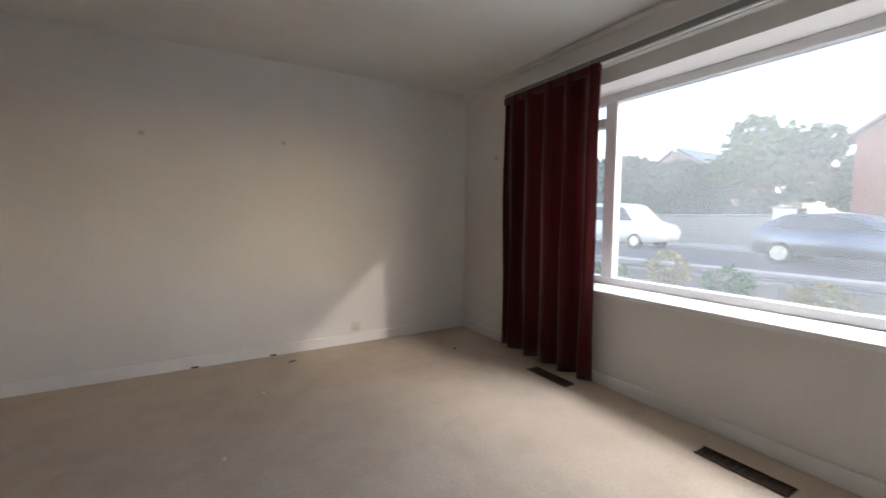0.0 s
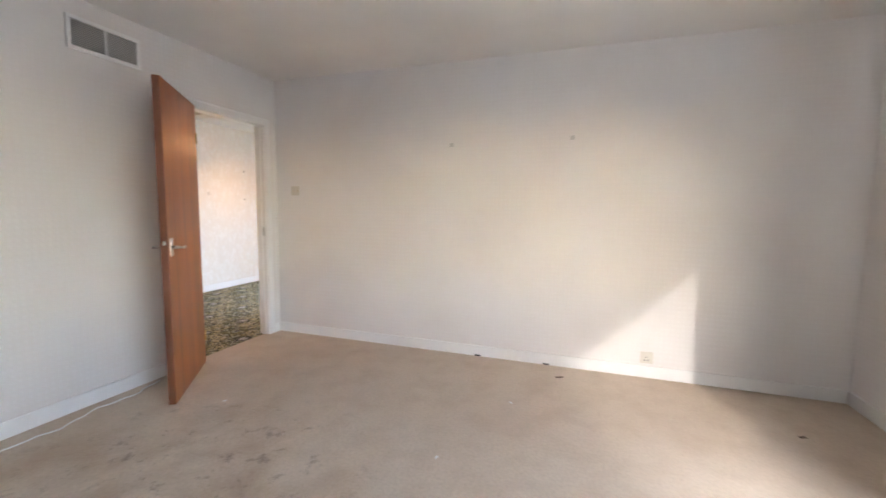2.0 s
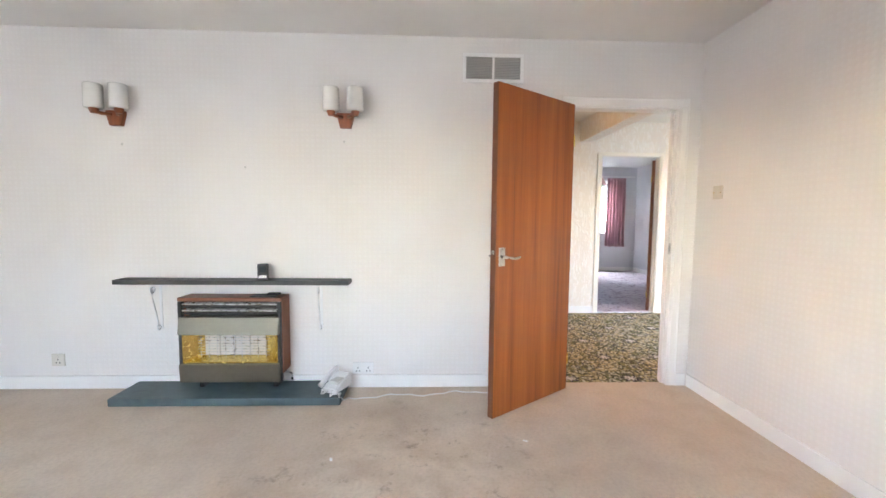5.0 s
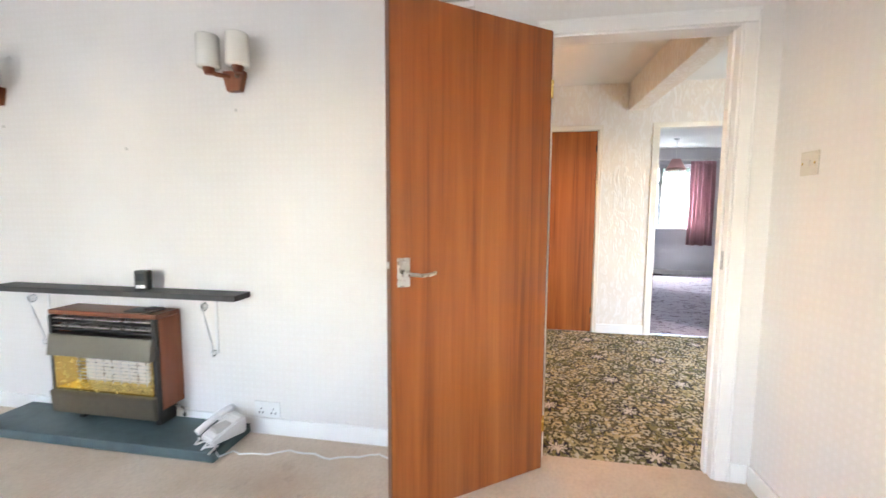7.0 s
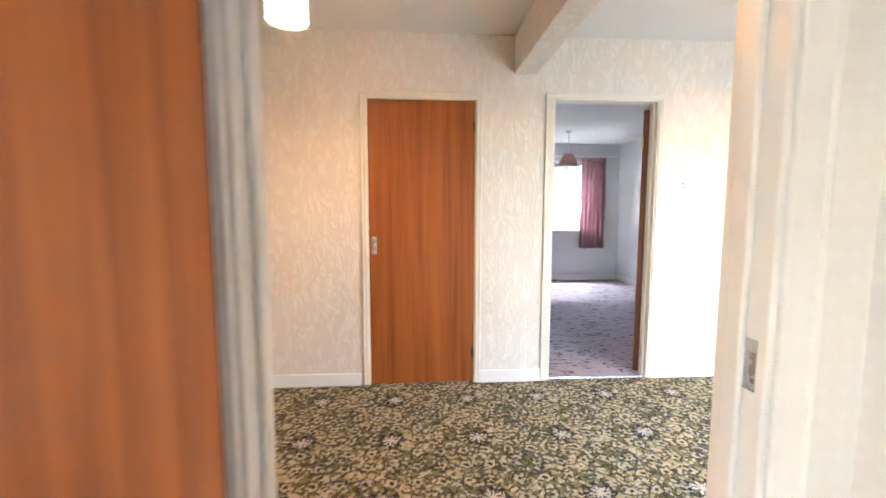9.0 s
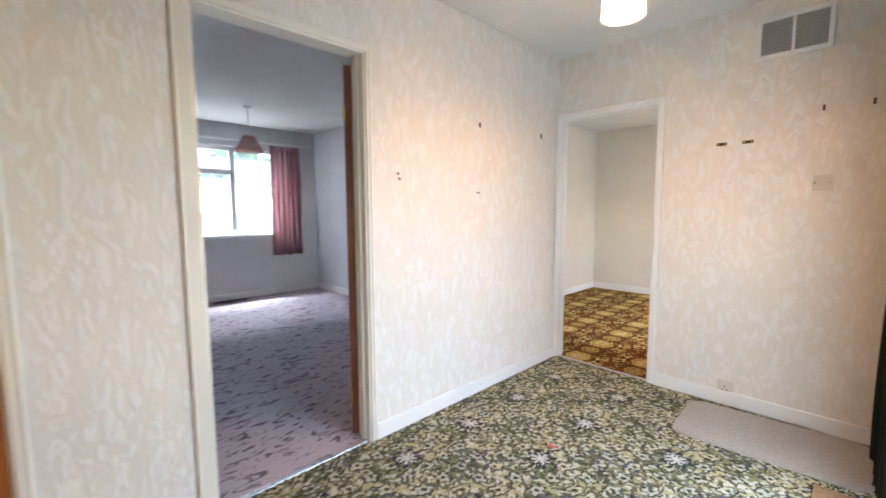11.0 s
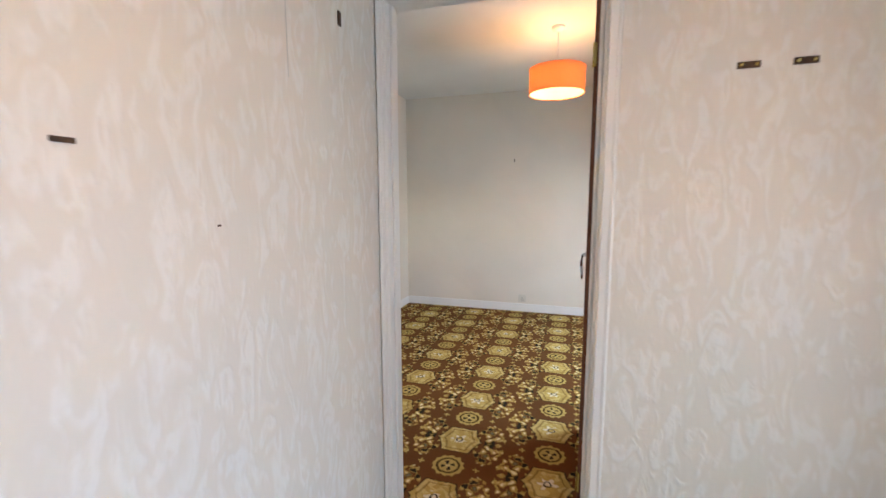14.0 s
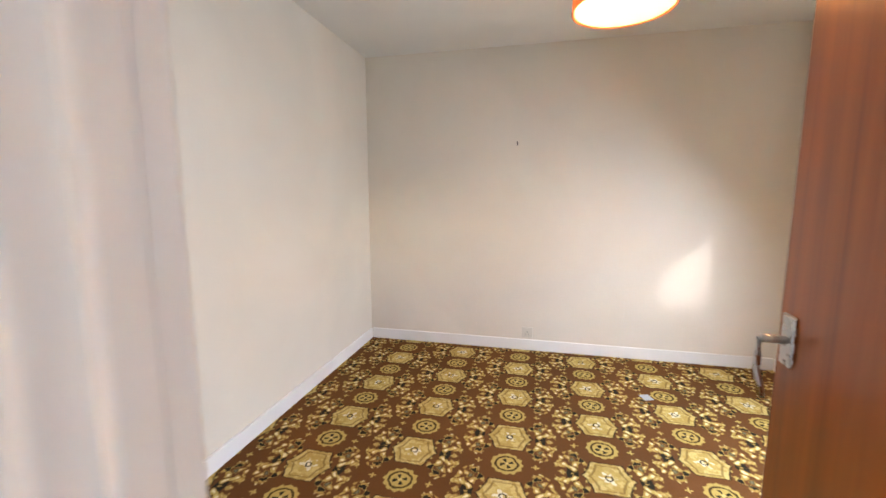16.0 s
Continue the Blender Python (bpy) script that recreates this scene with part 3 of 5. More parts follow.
struct("wall_purple_north", wall_y(bmesh.new(), PW, PE, PN, PN + 0.09, H), M_GREYWALL, "pale grey wall", "wall")
struct("wall_purple_south", wall_y(bmesh.new(), PW, PE, PS - 0.1, PS, H), M_GREYWALL, "pale grey wall", "wall")
struct("wall_purple_east", wall_x(bmesh.new(), PE, PE + 0.05, PS, PN, H, [(PDY0, PDY1, 0, PDH)]), M_GREYWALL, "pale grey wall with doorway", "wall")
# floors
struct("floor_living", box(LW - 0.055, LE, LS, LN, -0.08, 0.0), M_BEIGE, "worn beige carpet with soot stains", "carpet")
struct("floor_hall", box(HW - 0.02, HE + 0.12, HS, HN + 0.02, -0.08, -0.002), M_GREEN, "green and gold floral patterned carpet", "carpet")
struct("floor_hall_strip", box(HE + 0.12, LW - 0.055, HS, LN + 0.06, -0.08, -0.002), M_GREEN, "green and gold floral patterned carpet", "carpet")
struct("floor_brown", box(BW, BE, HN + 0.02, BN, -0.08, -0.001), M_BROWN, "brown carpet with gold medallions", "carpet")
struct("floor_purple", box(PW, HW - 0.02, PS, PN, -0.08, 0.0), M_PURPLE, "mauve carpet with dark flecked waves", "carpet")
# ceilings
struct("ceiling_living", box(LW, LE, LS, LN, H, H + 0.1), M_CEIL, "white painted ceiling", "ceiling")
struct("ceiling_hall", box(HW, LW - 0.05, HS, HN, H, H + 0.1), M_CEIL, "white painted ceiling", "ceiling")
struct("ceiling_brown", box(BW, BE, BS - 0.05, BN, H, H + 0.1), M_CEIL, "white painted ceiling", "ceiling")
struct("ceiling_purple", box(PW, PE, PS, PN, H, H + 0.1), M_CEIL, "white painted ceiling", "ceiling")
# unseen roof slabs, with overhangs sized to block and trim the sun
struct("unseen_roof_living", box(LW - 0.1, LE + 0.40, LS - 0.5, LN + 0.7, H + 0.12, H + 0.34), M_TILE, "unseen roof slab over the front room that blocks the sun", "roof")
struct("unseen_roof_back", box(PW - 0.27, HE + 0.75, LS - 0.5, BN + 0.6, H + 0.36, H + 0.6), M_TILE, "unseen roof slab over the bedrooms, its eaves cutting the sun", "roof")
cove = [(LE - 0.001, H - 0.002)] + [(LE - 0.002 - 0.03 * math.cos(a), H - 0.004 - 0.034 * math.sin(a)) for a in [i * math.pi / 12 for i in range(7)]]
struct("coving", add_prism(bmesh.new(), cove, LS, LN, "y"), M_CEIL, "narrow white quarter-round moulding under the ceiling", "coving")

# skirting boards
SK = 0.09


def skirting(x0, x1, y0, y1, mat=M_WHITE):
    struct("baseboard", box(x0, x1, y0, y1, 0.0, SK, 0.004), mat, "white painted skirting board", "baseboard")


T = 0.016
AR = 0.052   # architrave width
skirting(LW + T, LE - T, LN - T, LN - 0.0005)
skirting(LE - T, LE - 0.0005, LS, LN - T - 0.001)
skirting(LW + 0.0005, LW + T, LS, LDY0 - AR)
skirting(LW + 0.0005, LW + T, LDY1 + AR, LN - T - 0.001)
skirting(LW + T, LE - T, LS + 0.0005, LS + T)
skirting(HW + 0.0005, HW + T, CDY1 + 0.03, PDY0 - AR)
skirting(HW + 0.0005, HW + T, PDY1 + 0.022, HN - 0.02)
skirting(HW + 0.0005, HW + T, HS, CDY0 - AR)
skirting(BDX1 + 0.03, HE - 0.001, HN - T, HN - 0.0005)
skirting(LW - 0.10 - T, LW - 0.1005, HS, LDY0 - AR, M_CREAM)
skirting(BW + 0.0005, BW + T, BS, BN - T)
skirting(BW + T, BE - T, BN - T, BN - 0.0005)
skirting(BE - T, BE - 0.0005, BS, BN - T - 0.001)
skirting(PW + 0.0005, PW + T, PS, PN)
skirting(PW + T, PE, PN - T, PN - 0.0005)


def door_lining(name, wall, lo, hi, faces, top, mat, label, widths=(AR, AR, AR)):
    """Lining, stop and architraves of an opening; wall 'x' runs along y, faces are its two sides;
    widths are those of the architraves at lo, at hi and at the head."""
    al, ah, at = widths
    root = tagged(new(name), label, "door frame", kind="structure")
    a, b = min(faces), max(faces)

    def bx(u0, u1, v0, v1, z0, z1, bev=0.004):
        return box(v0, v1, u0, u1, z0, z1, bev) if wall == "x" else box(u0, u1, v0, v1, z0, z1, bev)
    th = 0.018
    part("jamb", bx(lo - 0.001, lo + th, a - 0.002, b + 0.002, 0, top), mat, root)
    part("jamb", bx(hi - th, hi + 0.001, a - 0.002, b + 0.002, 0, top), mat, root)
    part("head", bx(lo + th, hi - th, a - 0.002, b + 0.002, top - th, top + 0.001), mat, root)
    mid = (a + b) / 2
    part("stop", bx(lo + th, lo + th + 0.012, mid - 0.02, mid + 0.015, 0, top - th), mat, root)
    part("stop", bx(hi - th - 0.012, hi - th, mid - 0.02, mid + 0.015, 0, top - th), mat, root)
    for s, f in ((-1, a), (1, b)):
        v0, v1 = (f - 0.012, f - 0.0005) if s < 0 else (f + 0.0005, f + 0.012)
        w0, w1 = (f - 0.016, f - 0.0005) if s < 0 else (f + 0.0005, f + 0.016)
        for q0, q1, o0, o1 in ((lo - al, lo + 0.008, lo - al, lo - al + 0.014), (hi - 0.008, hi + ah, hi + ah - 0.014, hi + ah)):
            bm = bx(q0, q1, v0, v1, 0, top - 0.008)
            part("architrave", bm, mat, root)
            part("architrave_moulding", bx(o0, o1, w0, w1, 0, top + at - 0.018, 0.006), mat, root)
        part("architrave", bx(lo - al, hi + ah, v0, v1, top - 0.008, top + at), mat, root)
        part("architrave_moulding", bx(lo - al, hi + ah, w0, w1, top + at - 0.016, top + at + 0.001, 0.006), mat, root)
    return root


door_lining("door_frame_1", "x", LDY0, LDY1, (LW - 0.1, LW), DH, M_WHITE, "white painted door frame of the living room")
door_lining("door_frame_2", "x", PDY0, PDY1, (PE, HW), PDH, M_CREAM, "white painted door frame of the mauve bedroom", (AR, 0.022, 0.026))
door_lining("door_frame_3", "x", CDY0, CDY1, (HW - 0.1, HW), CDH, M_CREAM, "cream painted frame of the hall cupboard", (0.03, 0.03, 0.03))
door_lining("door_frame_4", "y", BDX0, BDX1, (HN, BS), BDH, M_WHITE, "white painted door frame of the brown-carpeted bedroom", (0.016, 0.030, 0.026))

part("strike_plate", box(LW - 0.045, LW - 0.015, LDY1 - 0.020, LDY1 - 0.0175, 0.95, 1.03), M_CHROME, bpy.data.objects["door_frame_1"], "small steel strike plate")


# ---- doors ----
def lever_handle(parent, w, side, droop=False, z=0.97):
    """Lever on a plate near the free edge; side +1/-1 is the face it sits on."""
    f = side * 0.02

    def fy(a, b):
        return (min(f + side * a, f + side * b), max(f + side * a, f + side * b))
    y0, y1 = fy(0, 0.008)
    plate = part("handle_plate", box(w - 0.073, w - 0.022, y0, y1, z - 0.055, z + 0.055, 0.004), M_CHROME, parent, "satin chrome plate")
    bm = bmesh.new()
    add_tube(bm, [(w - 0.047, f + side * 0.005, z), (w - 0.047, f + side * 0.05, z)], 0.009, 12)
    part("spindle", bm, M_CHROME, plate, smooth=True)
    for dz in (-0.043, 0.043):
        bm = bmesh.new()
        add_tube(bm, [(w - 0.047, f + side * 0.007, z + dz), (w - 0.047, f + side * 0.0095, z + dz)], 0.004, 8)
        part("screw", bm, M_CHROME, plate)
    g = 1.0 if droop else 0.0
    path = [(w - 0.040, f + side * 0.05, z), (w - 0.07 + 0.02 * g, f + side * 0.055, z - 0.003 - 0.03 * g), (w - 0.10 + 0.05 * g, f + side * 0.055, z - 0.008 - 0.06 * g),
            (w - 0.135 + 0.08 * g, f + side * 0.05, z - 0.008 - 0.085 * g), (w - 0.16 + 0.1 * g, f + side * 0.046, z - 0.002 - 0.12 * g)]
    bm = bmesh.new()
    add_tube(bm, path, 0.007, 10)
    part("lever", bm, M_CHROME, plate, "drooping chrome lever" if droop else "curved chrome lever", smooth=True)


def flush_door(name, w, m, label, handles=(1, -1), h=1.958, droop=False):
    d = tagged(thing(name, m, label, "door"))
    part("leaf", box(0, w, -0.02, 0.02, 0.006, h, 0.0015), M_DOOR, d)
    part("edge_lipping", box(w - 0.0005, w + 0.003, -0.0195, 0.0195, 0.007, h - 0.001), M_DOOREDGE, d, "dark lipped edge")
    part("edge_lipping", box(-0.003, 0.0005, -0.0195, 0.0195, 0.007, h - 0.001), M_DOOREDGE, d)
    for z in (0.22, 1.72):
        bm = bmesh.new()
        add_cyl(bm, 0.007, 0.007, 0.075, Matrix.Translation((-0.006, 0.018, z)), 10)
        part("hinge", bm, M_BRASS, d, "brass hinge knuckle")
    for s in handles:
        lever_handle(d, w, s, droop)
    if handles:
        part("latch", box(w, w + 0.008, -0.008, 0.008, 0.985, 1.01, 0.002), M_CHROME, d)
    return d


a1 = math.degrees(math.atan2(-0.585, 0.432))
flush_door("door", 0.727, pose(LW + 0.045, LDY0, 0, 0, 0, a1), "open orange-brown veneered flush door of the living room")
flush_door("door", 0.768, pose(-3.590, BS + 0.012, 0, 0, 0, 84.8), "open orange-brown veneered bedroom door with drooping lever handle", droop=True, h=1.936)
flush_door("door", 0.70, pose(PE - 0.02, PDY1 - 0.03, 0, 0, 0, 180 - 39.7), "open veneered door folded back into the mauve bedroom")
cup = flush_door("cupboard_door", 0.722, pose(HW - 0.025, CDY1 - 0.02, 0, 0, 0, -90), "closed orange-brown veneered hall cupboard door", handles=(), h=1.968)
part("pull_plate", box(0.672, 0.707, 0.02, 0.026, 0.93, 1.05, 0.003), M_CHROME, cup, "small chrome pull")
for z in (0.22, 1.80):
    part("hinge", box(-0.004, 0.012, 0.019, 0.026, z - 0.03, z + 0.03, 0.002), M_BLACK, cup, "dark hinge")
for nm, b in (("threshold", box(HW - 0.035, HW - 0.005, PDY0, PDY1, 0.001, 0.008, 0.003)), ("threshold", box(BDX0, BDX1, HN + 0.005, HN + 0.035, 0.001, 0.008, 0.003))):
    struct(nm, b, M_CHROME, "aluminium carpet strip in the doorway", "threshold")


# ---- windows ----
def window(name, x_in, x_out, y0, y1, z0, z1, mullions, label, inward, transoms=(), head=0.055, mw=0.035):
    """Frame near the outer face; mullions at given y; inward +1 if the room lies at larger x."""
    root = tagged(new(name), label, "window", kind="structure")
    fw = 0.055
    a, b = min(x_in, x_out), max(x_in, x_out)
    fr = part("window_frame", box(a, b, y0, y0 + fw, z0, z1, 0.006), M_UPVC, root)
    part("window_frame", box(a, b, y1 - fw, y1, z0, z1, 0.006), M_UPVC, root)
    part("window_frame", box(a, b, y0 + fw, y1 - fw, z0, z0 + fw, 0.006), M_UPVC, root)
    part("window_frame", box(a, b, y0 + fw, y1 - fw, z1 - head, z1, 0.006), M_UPVC, root)
    ys = [y0 + fw / 2, *mullions, y1 - fw / 2]
    for y in mullions:
        part("mullion", box(a + 0.002, b - 0.002, y - mw, y + mw, z0 + fw, z1 - head, 0.006), M_UPVC, root)
    mid = (a + b) / 2
    for i, (p, q) in enumerate(zip(ys, ys[1:])):
        g = part("pane", box(mid - 0.002, mid + 0.002, p + 0.02, q - 0.02, z0 + 0.03, z1 - 0.03), M_GLASS, root, "clear glass")
        g.visible_shadow = False
    for ya, yb, z in transoms:
        part("transom", box(a + 0.003, b - 0.003, ya + 0.03, yb - 0.03, z - 0.035, z + 0.035, 0.006), M_UPVC, root)
    return root


window("window_1", LE + 0.24, LE + 0.31, WY0, WY1, WZ0, WZ1, [1.775], "wide white-framed front window", -1, [(1.80, WY1, 1.86)], 0.06, 0.05)
struct("window_sill", box(LE - 0.05, LE + 0.24, WY0 + 0.001, WY1 - 0.001, WZ0 - 0.032, WZ0 - 0.001, 0.006), M_WHITE, "white gloss window board", "window sill")
window("window_2", PW - 0.15, PW - 0.08, PWIN[0], PWIN[1], PWIN[2], PWIN[3], [5.10], "white-framed bedroom window", 1, [(PWIN[0] + 0.02, 5.10, 1.76)])
struct("window_sill", box(PW - 0.08, PW + 0.05, PWIN[0] - 0.04, PWIN[1] + 0.04, PWIN[2] - 0.03, PWIN[2] - 0.001, 0.006), M_WHITE, "white bedroom window board", "window sill")


# ---- curtains ----
def curtain_mesh(length, z0, z1, folds, depth, flare=0.0, seed=1):
    """A hanging cloth along x with deep uneven folds."""
    rnd = random.Random(seed)
    bm = bmesh.new()
    nx, nz = folds * 10, 14
    ph = [rnd.uniform(-0.6, 0.6) for _ in range(folds + 1)]
    amp = [rnd.uniform(0.65, 1.15) for _ in range(folds + 1)]
    grid = []
    for k in range(nz + 1):
        v = k / nz
        row = []
        for i in range(nx + 1):
            u = i / nx
            q = u * folds
            j = min(int(q), folds - 1)
            w = q - j
            p = ph[j] * (1 - w) + ph[j + 1] * w
            a = amp[j] * (1 - w) + amp[j + 1] * w
            y = depth * a * (0.75 + 0.35 * (1 - v)) * math.sin(q * math.tau + p) + 0.006 * math.sin(9 * v + 3 * q)
            x = (u - 0.5) * length * (1 + flare * (1 - v)) + 0.01 * math.sin(q * 5 + v * 3)
            z = z0 + (z1 - z0) * v + 0.006 * math.sin(q * math.tau * 0.5) * (1 - v)
            row.append(bm.verts.new((x, y, z)))
        grid.append(row)
    for a, b in zip(grid, grid[1:]):
        for i in range(nx):
            bm.faces.new((a[i], a[i + 1], b[i + 1], b[i]))
    bmesh.ops.solidify(bm, geom=list(bm.faces), thickness=0.004)
    return bm


def curtain(label, mat, m, length, z0, z1, folds, depth, flare=0.0, seed=1):
    c = thing("curtain", m, label, "curtain")
    part("cloth", curtain_mesh(length, z0, z1, folds, depth, flare, seed), mat, c, smooth=True)
    part("heading_tape", box(-length / 2, length / 2, -0.012, 0.012, z1 - 0.05, z1 + 0.004, 0.004), mat, c)
    for i in range(folds):
        bm = bmesh.new()
        x = -length / 2 + (i + 0.5) * length / folds
        add_tube(bm, [(x, 0, z1 - 0.01), (x, 0, z1 + 0.03)], 0.003, 6)
        part("hook", bm, M_WPLASTIC, c)
    return c


curtain("full-length dark crimson curtain drawn beside the front window", M_RED, pose(LE - 0.12, 2.072, 0, 0, 0, 90), 0.97, 0.045, 2.15, 5, 0.038, 0.0, 4)
rail = thing("curtain_rail", pose(LE - 0.10, 0, 2.185), "white double curtain track above the front window", "curtain rail")
part("track", box(-0.03, -0.012, -2.15, 2.56, 0.004, 0.014, 0.003), M_WPLASTIC, rail)
part("track_channel", box(-0.022, 0.0, -2.15, 2.56, -0.034, 0.003, 0.002), M_GALV, rail, "dull grey metal channel")
part("track", box(-0.026, -0.008, -2.15, 2.56, -0.046, -0.035, 0.003), M_WPLASTIC, rail)
part("valance_batten", box(0.048, 0.0995, -2.15, 2.56, -0.03, 0.01, 0.003), M_WHITE, rail)
for y in (-1.2, -0.3, 0.6, 1.5, 2.4):
    part("bracket", box(-0.012, 0.0995, y - 0.012, y + 0.012, 0.011, 0.02, 0.002), M_CHROME, rail)

curtain("short dusky pink curtain at the bedroom window", M_PINK, pose(PW + 0.10, 5.76, 0, 0, 0, 90), 0.42, 0.58, 2.14, 6, 0.035, 0.10, 7)
curtain("short dusky pink curtain at the bedroom window", M_PINK, pose(PW + 0.10, 4.12, 0, 0, 0, 90), 0.44, 0.58, 2.14, 6, 0.035, 0.12, 8)
prail = thing("curtain_rail", pose(PW + 0.08, 0, 2.175), "white curtain track in the bedroom", "curtain rail")
part("track", box(-0.012, 0.012, 3.6, 6.2, -0.014, 0.014, 0.003), M_WPLASTIC, prail)
for y in (3.8, 5.0, 6.1):
    part("bracket", box(-0.0795, -0.012, y - 0.012, y + 0.012, -0.01, 0.01, 0.002), M_WPLASTIC, prail)
curtain("heavy dark green curtain beside the front door", M_DKGREEN, pose(HE - 0.08, 5.82, 0, 0, 0, 90), 0.72, 0.03, 2.26, 9, 0.038, 0.0, 11)
frail = thing("curtain_rail", pose(HE - 0.10, 0, 2.285), "dark curtain pole by the front door", "curtain rail")
bm = bmesh.new()
add_tube(bm, [(0, 4.0, 0), (0, 6.2, 0)], 0.012, 10)
part("pole", bm, M_BLACK, frail, smooth=True)
for y in (4.1, 6.1):
    part("bracket", box(0.0, 0.0995, y - 0.01, y + 0.01, -0.01, 0.01, 0.002), M_BLACK, frail)


# ---- living room things ----
# stone hearth
hearth = thing("hearth", pose(0, 0, 0), "grey-blue slate hearth slab on the carpet", "hearth")
part("slab", box(LW + 0.002, LW + 0.295, -0.515, 0.92, 0.001, 0.052, 0.006), M_SLATE, hearth)
# shelf
shelf = thing("mantel_shelf", pose(0, 0, 0), "dark slate shelf on white metal brackets", "shelf")
part("board", box(LW + 0.004, LW + 0.13, -0.575, 0.945, 0.742, 0.772, 0.003), M_SLATED, shelf)
def curl(cx, cz, r0, r1, a0, a1, y, n=14):
    """Points of a flat spiral in the plane of the bracket."""
    return [(cx + (r0 + (r1 - r0) * i / n) * math.cos(a0 + (a1 - a0) * i / n), y, cz + (r0 + (r1 - r0) * i / n) * math.sin(a0 + (a1 - a0) * i / n)) for i in range(n + 1)]


for y in (-0.35, 0.735):
    bm = bmesh.new()
    add_box(bm, LW + 0.0005, LW + 0.005, y - 0.009, y + 0.009, 0.42, 0.741, 0.001)
    add_box(bm, LW + 0.005, LW + 0.115, y - 0.009, y + 0.009, 0.736, 0.741, 0.001)
    br = part("bracket", bm, M_PALESTEEL, shelf, "pale steel scroll bracket")
    scroll = curl(LW + 0.082, 0.702, 0.007, 0.029, -2.0, 7.0, y) + [(LW + 0.078, y, 0.61), (LW + 0.052, y, 0.52)] + curl(LW + 0.029, 0.437, 0.024, 0.007, 1.2, -6.5, y)
    part("scroll", add_tube(bmesh.new(), scroll, 0.0045, 8), M_PALESTEEL, br, smooth=True)
# little box on the shelf
tim = thing("timer_box", pose(LW + 0.075, 0.37, 0.7725, 0, 0, 12), "small black and silver box standing on the shelf", "box")
part("case", box(-0.022, 0.022, -0.032, 0.032, 0, 0.105, 0.004), M_BLACK, tim)
part("face", box(0.0221, 0.024, -0.024, 0.024, 0.012, 0.03, 0.0005), M_CHROME, tim, "silver badge")
part("display", box(0.0221, 0.0240, -0.022, 0.022, 0.05, 0.09, 0.0005), M_CARGLASS, tim)
part("side_trim", box(-0.02, 0.02, 0.0321, 0.034, 0.005, 0.1, 0.0005), M_CARGLASS, tim)

# gas fire
fire = thing("gas_fire", pose(0, 0, 0.0525), "teak-cased radiant gas fire with brass reflector on the hearth", "gas fire")
X0, XF = LW + 0.002, LW + 0.17
FY0, FY1 = -0.15, 0.515
bm = bmesh.new()
add_prism(bm, [(X0, 0.10), (XF - 0.03, 0.10), (XF - 0.03, 0.585), (X0, 0.585)], FY1 - 0.025, FY1, "y")
part("side_panel", bm, M_TEAK, fire, "teak veneer side")
bm = bmesh.new()
add_prism(bm, [(X0, 0.10), (XF - 0.03, 0.10), (XF - 0.03, 0.585), (X0, 0.585)], FY0, FY0 + 0.025, "y")
part("side_panel", bm, M_TEAK, fire, "teak veneer side")
part("top_panel", box(X0, XF - 0.012, FY0, FY1, 0.586, 0.61, 0.003), M_TEAKH, fire, "teak top")
part("back_box", box(X0, XF - 0.10, FY0 + 0.026, FY1 - 0.026, 0.10, 0.585), M_BLACK, fire)
part("control_recess", box(XF - 0.13, XF - 0.03, FY1 - 0.21, FY1 - 0.05, 0.6105, 0.618, 0.002), M_BLACK, fire, "black control flap")
part("control_knob", box(XF - 0.10, XF - 0.05, FY1 - 0.11, FY1 - 0.03, 0.6185, 0.633, 0.005), M_BLACK, fire)
for i in range(4):
    z = 0.575 - i * 0.021
    part("grille_bar", box(XF - 0.06, XF - 0.012 - 0.004 * (i % 2), FY0 + 0.028, FY1 - 0.028, z - 0.012, z - 0.004, 0.002), M_CHROME if i % 2 == 0 else M_BLACK, fire)
part("grille_back", box(XF - 0.075, XF - 0.061, FY0 + 0.028, FY1 - 0.028, 0.485, 0.583), M_BLACK, fire)
bm = add_prism(bmesh.new(), [(XF - 0.05, 0.372), (XF + 0.022, 0.372), (XF + 0.004, 0.484), (XF - 0.05, 0.484)], FY0 + 0.012, FY1 - 0.012, "y")
bmesh.ops.bevel(bm, geom=list(bm.edges), offset=0.004, segments=2, affect="EDGES")
part("upper_panel", bm, M_BRONZE, fire, "bronze enamel panel")
bm = add_prism(bmesh.new(), [(XF - 0.05, 0.055), (XF + 0.01, 0.055), (XF + 0.020, 0.178), (XF - 0.05, 0.178)], FY0 + 0.012, FY1 - 0.012, "y")
bmesh.ops.bevel(bm, geom=list(bm.edges), offset=0.004, segments=2, affect="EDGES")
part("lower_panel", bm, M_BRONZE, fire, "bronze enamel panel")
part("front_edge", box(XF - 0.045, XF - 0.006, FY1 - 0.026, FY1 - 0.004, 0.06, 0.583, 0.003), M_BLACK, fire)
part("front_edge", box(XF - 0.045, XF - 0.006, FY0 + 0.004, FY0 + 0.026, 0.06, 0.583, 0.003), M_BLACK, fire)
part("reflector_back", box(XF - 0.098, XF - 0.092, FY0 + 0.027, FY1 - 0.027, 0.18, 0.374), M_BRASS, fire, "brass reflector")
for ya, yb, yc in ((FY0 + 0.028, FY0 + 0.034, FY0 + 0.13), (FY1 - 0.028, FY1 - 0.034, FY1 - 0.13)):
    bm = bmesh.new()
    add_prism(bm, [(XF - 0.004, ya), (XF - 0.004, yb), (XF - 0.088, yc), (XF - 0.0915, yc)], 0.182, 0.373, "z")
    part("reflector_wing", bm, M_BRASS, fire, "brass reflector wing")
bm = bmesh.new()
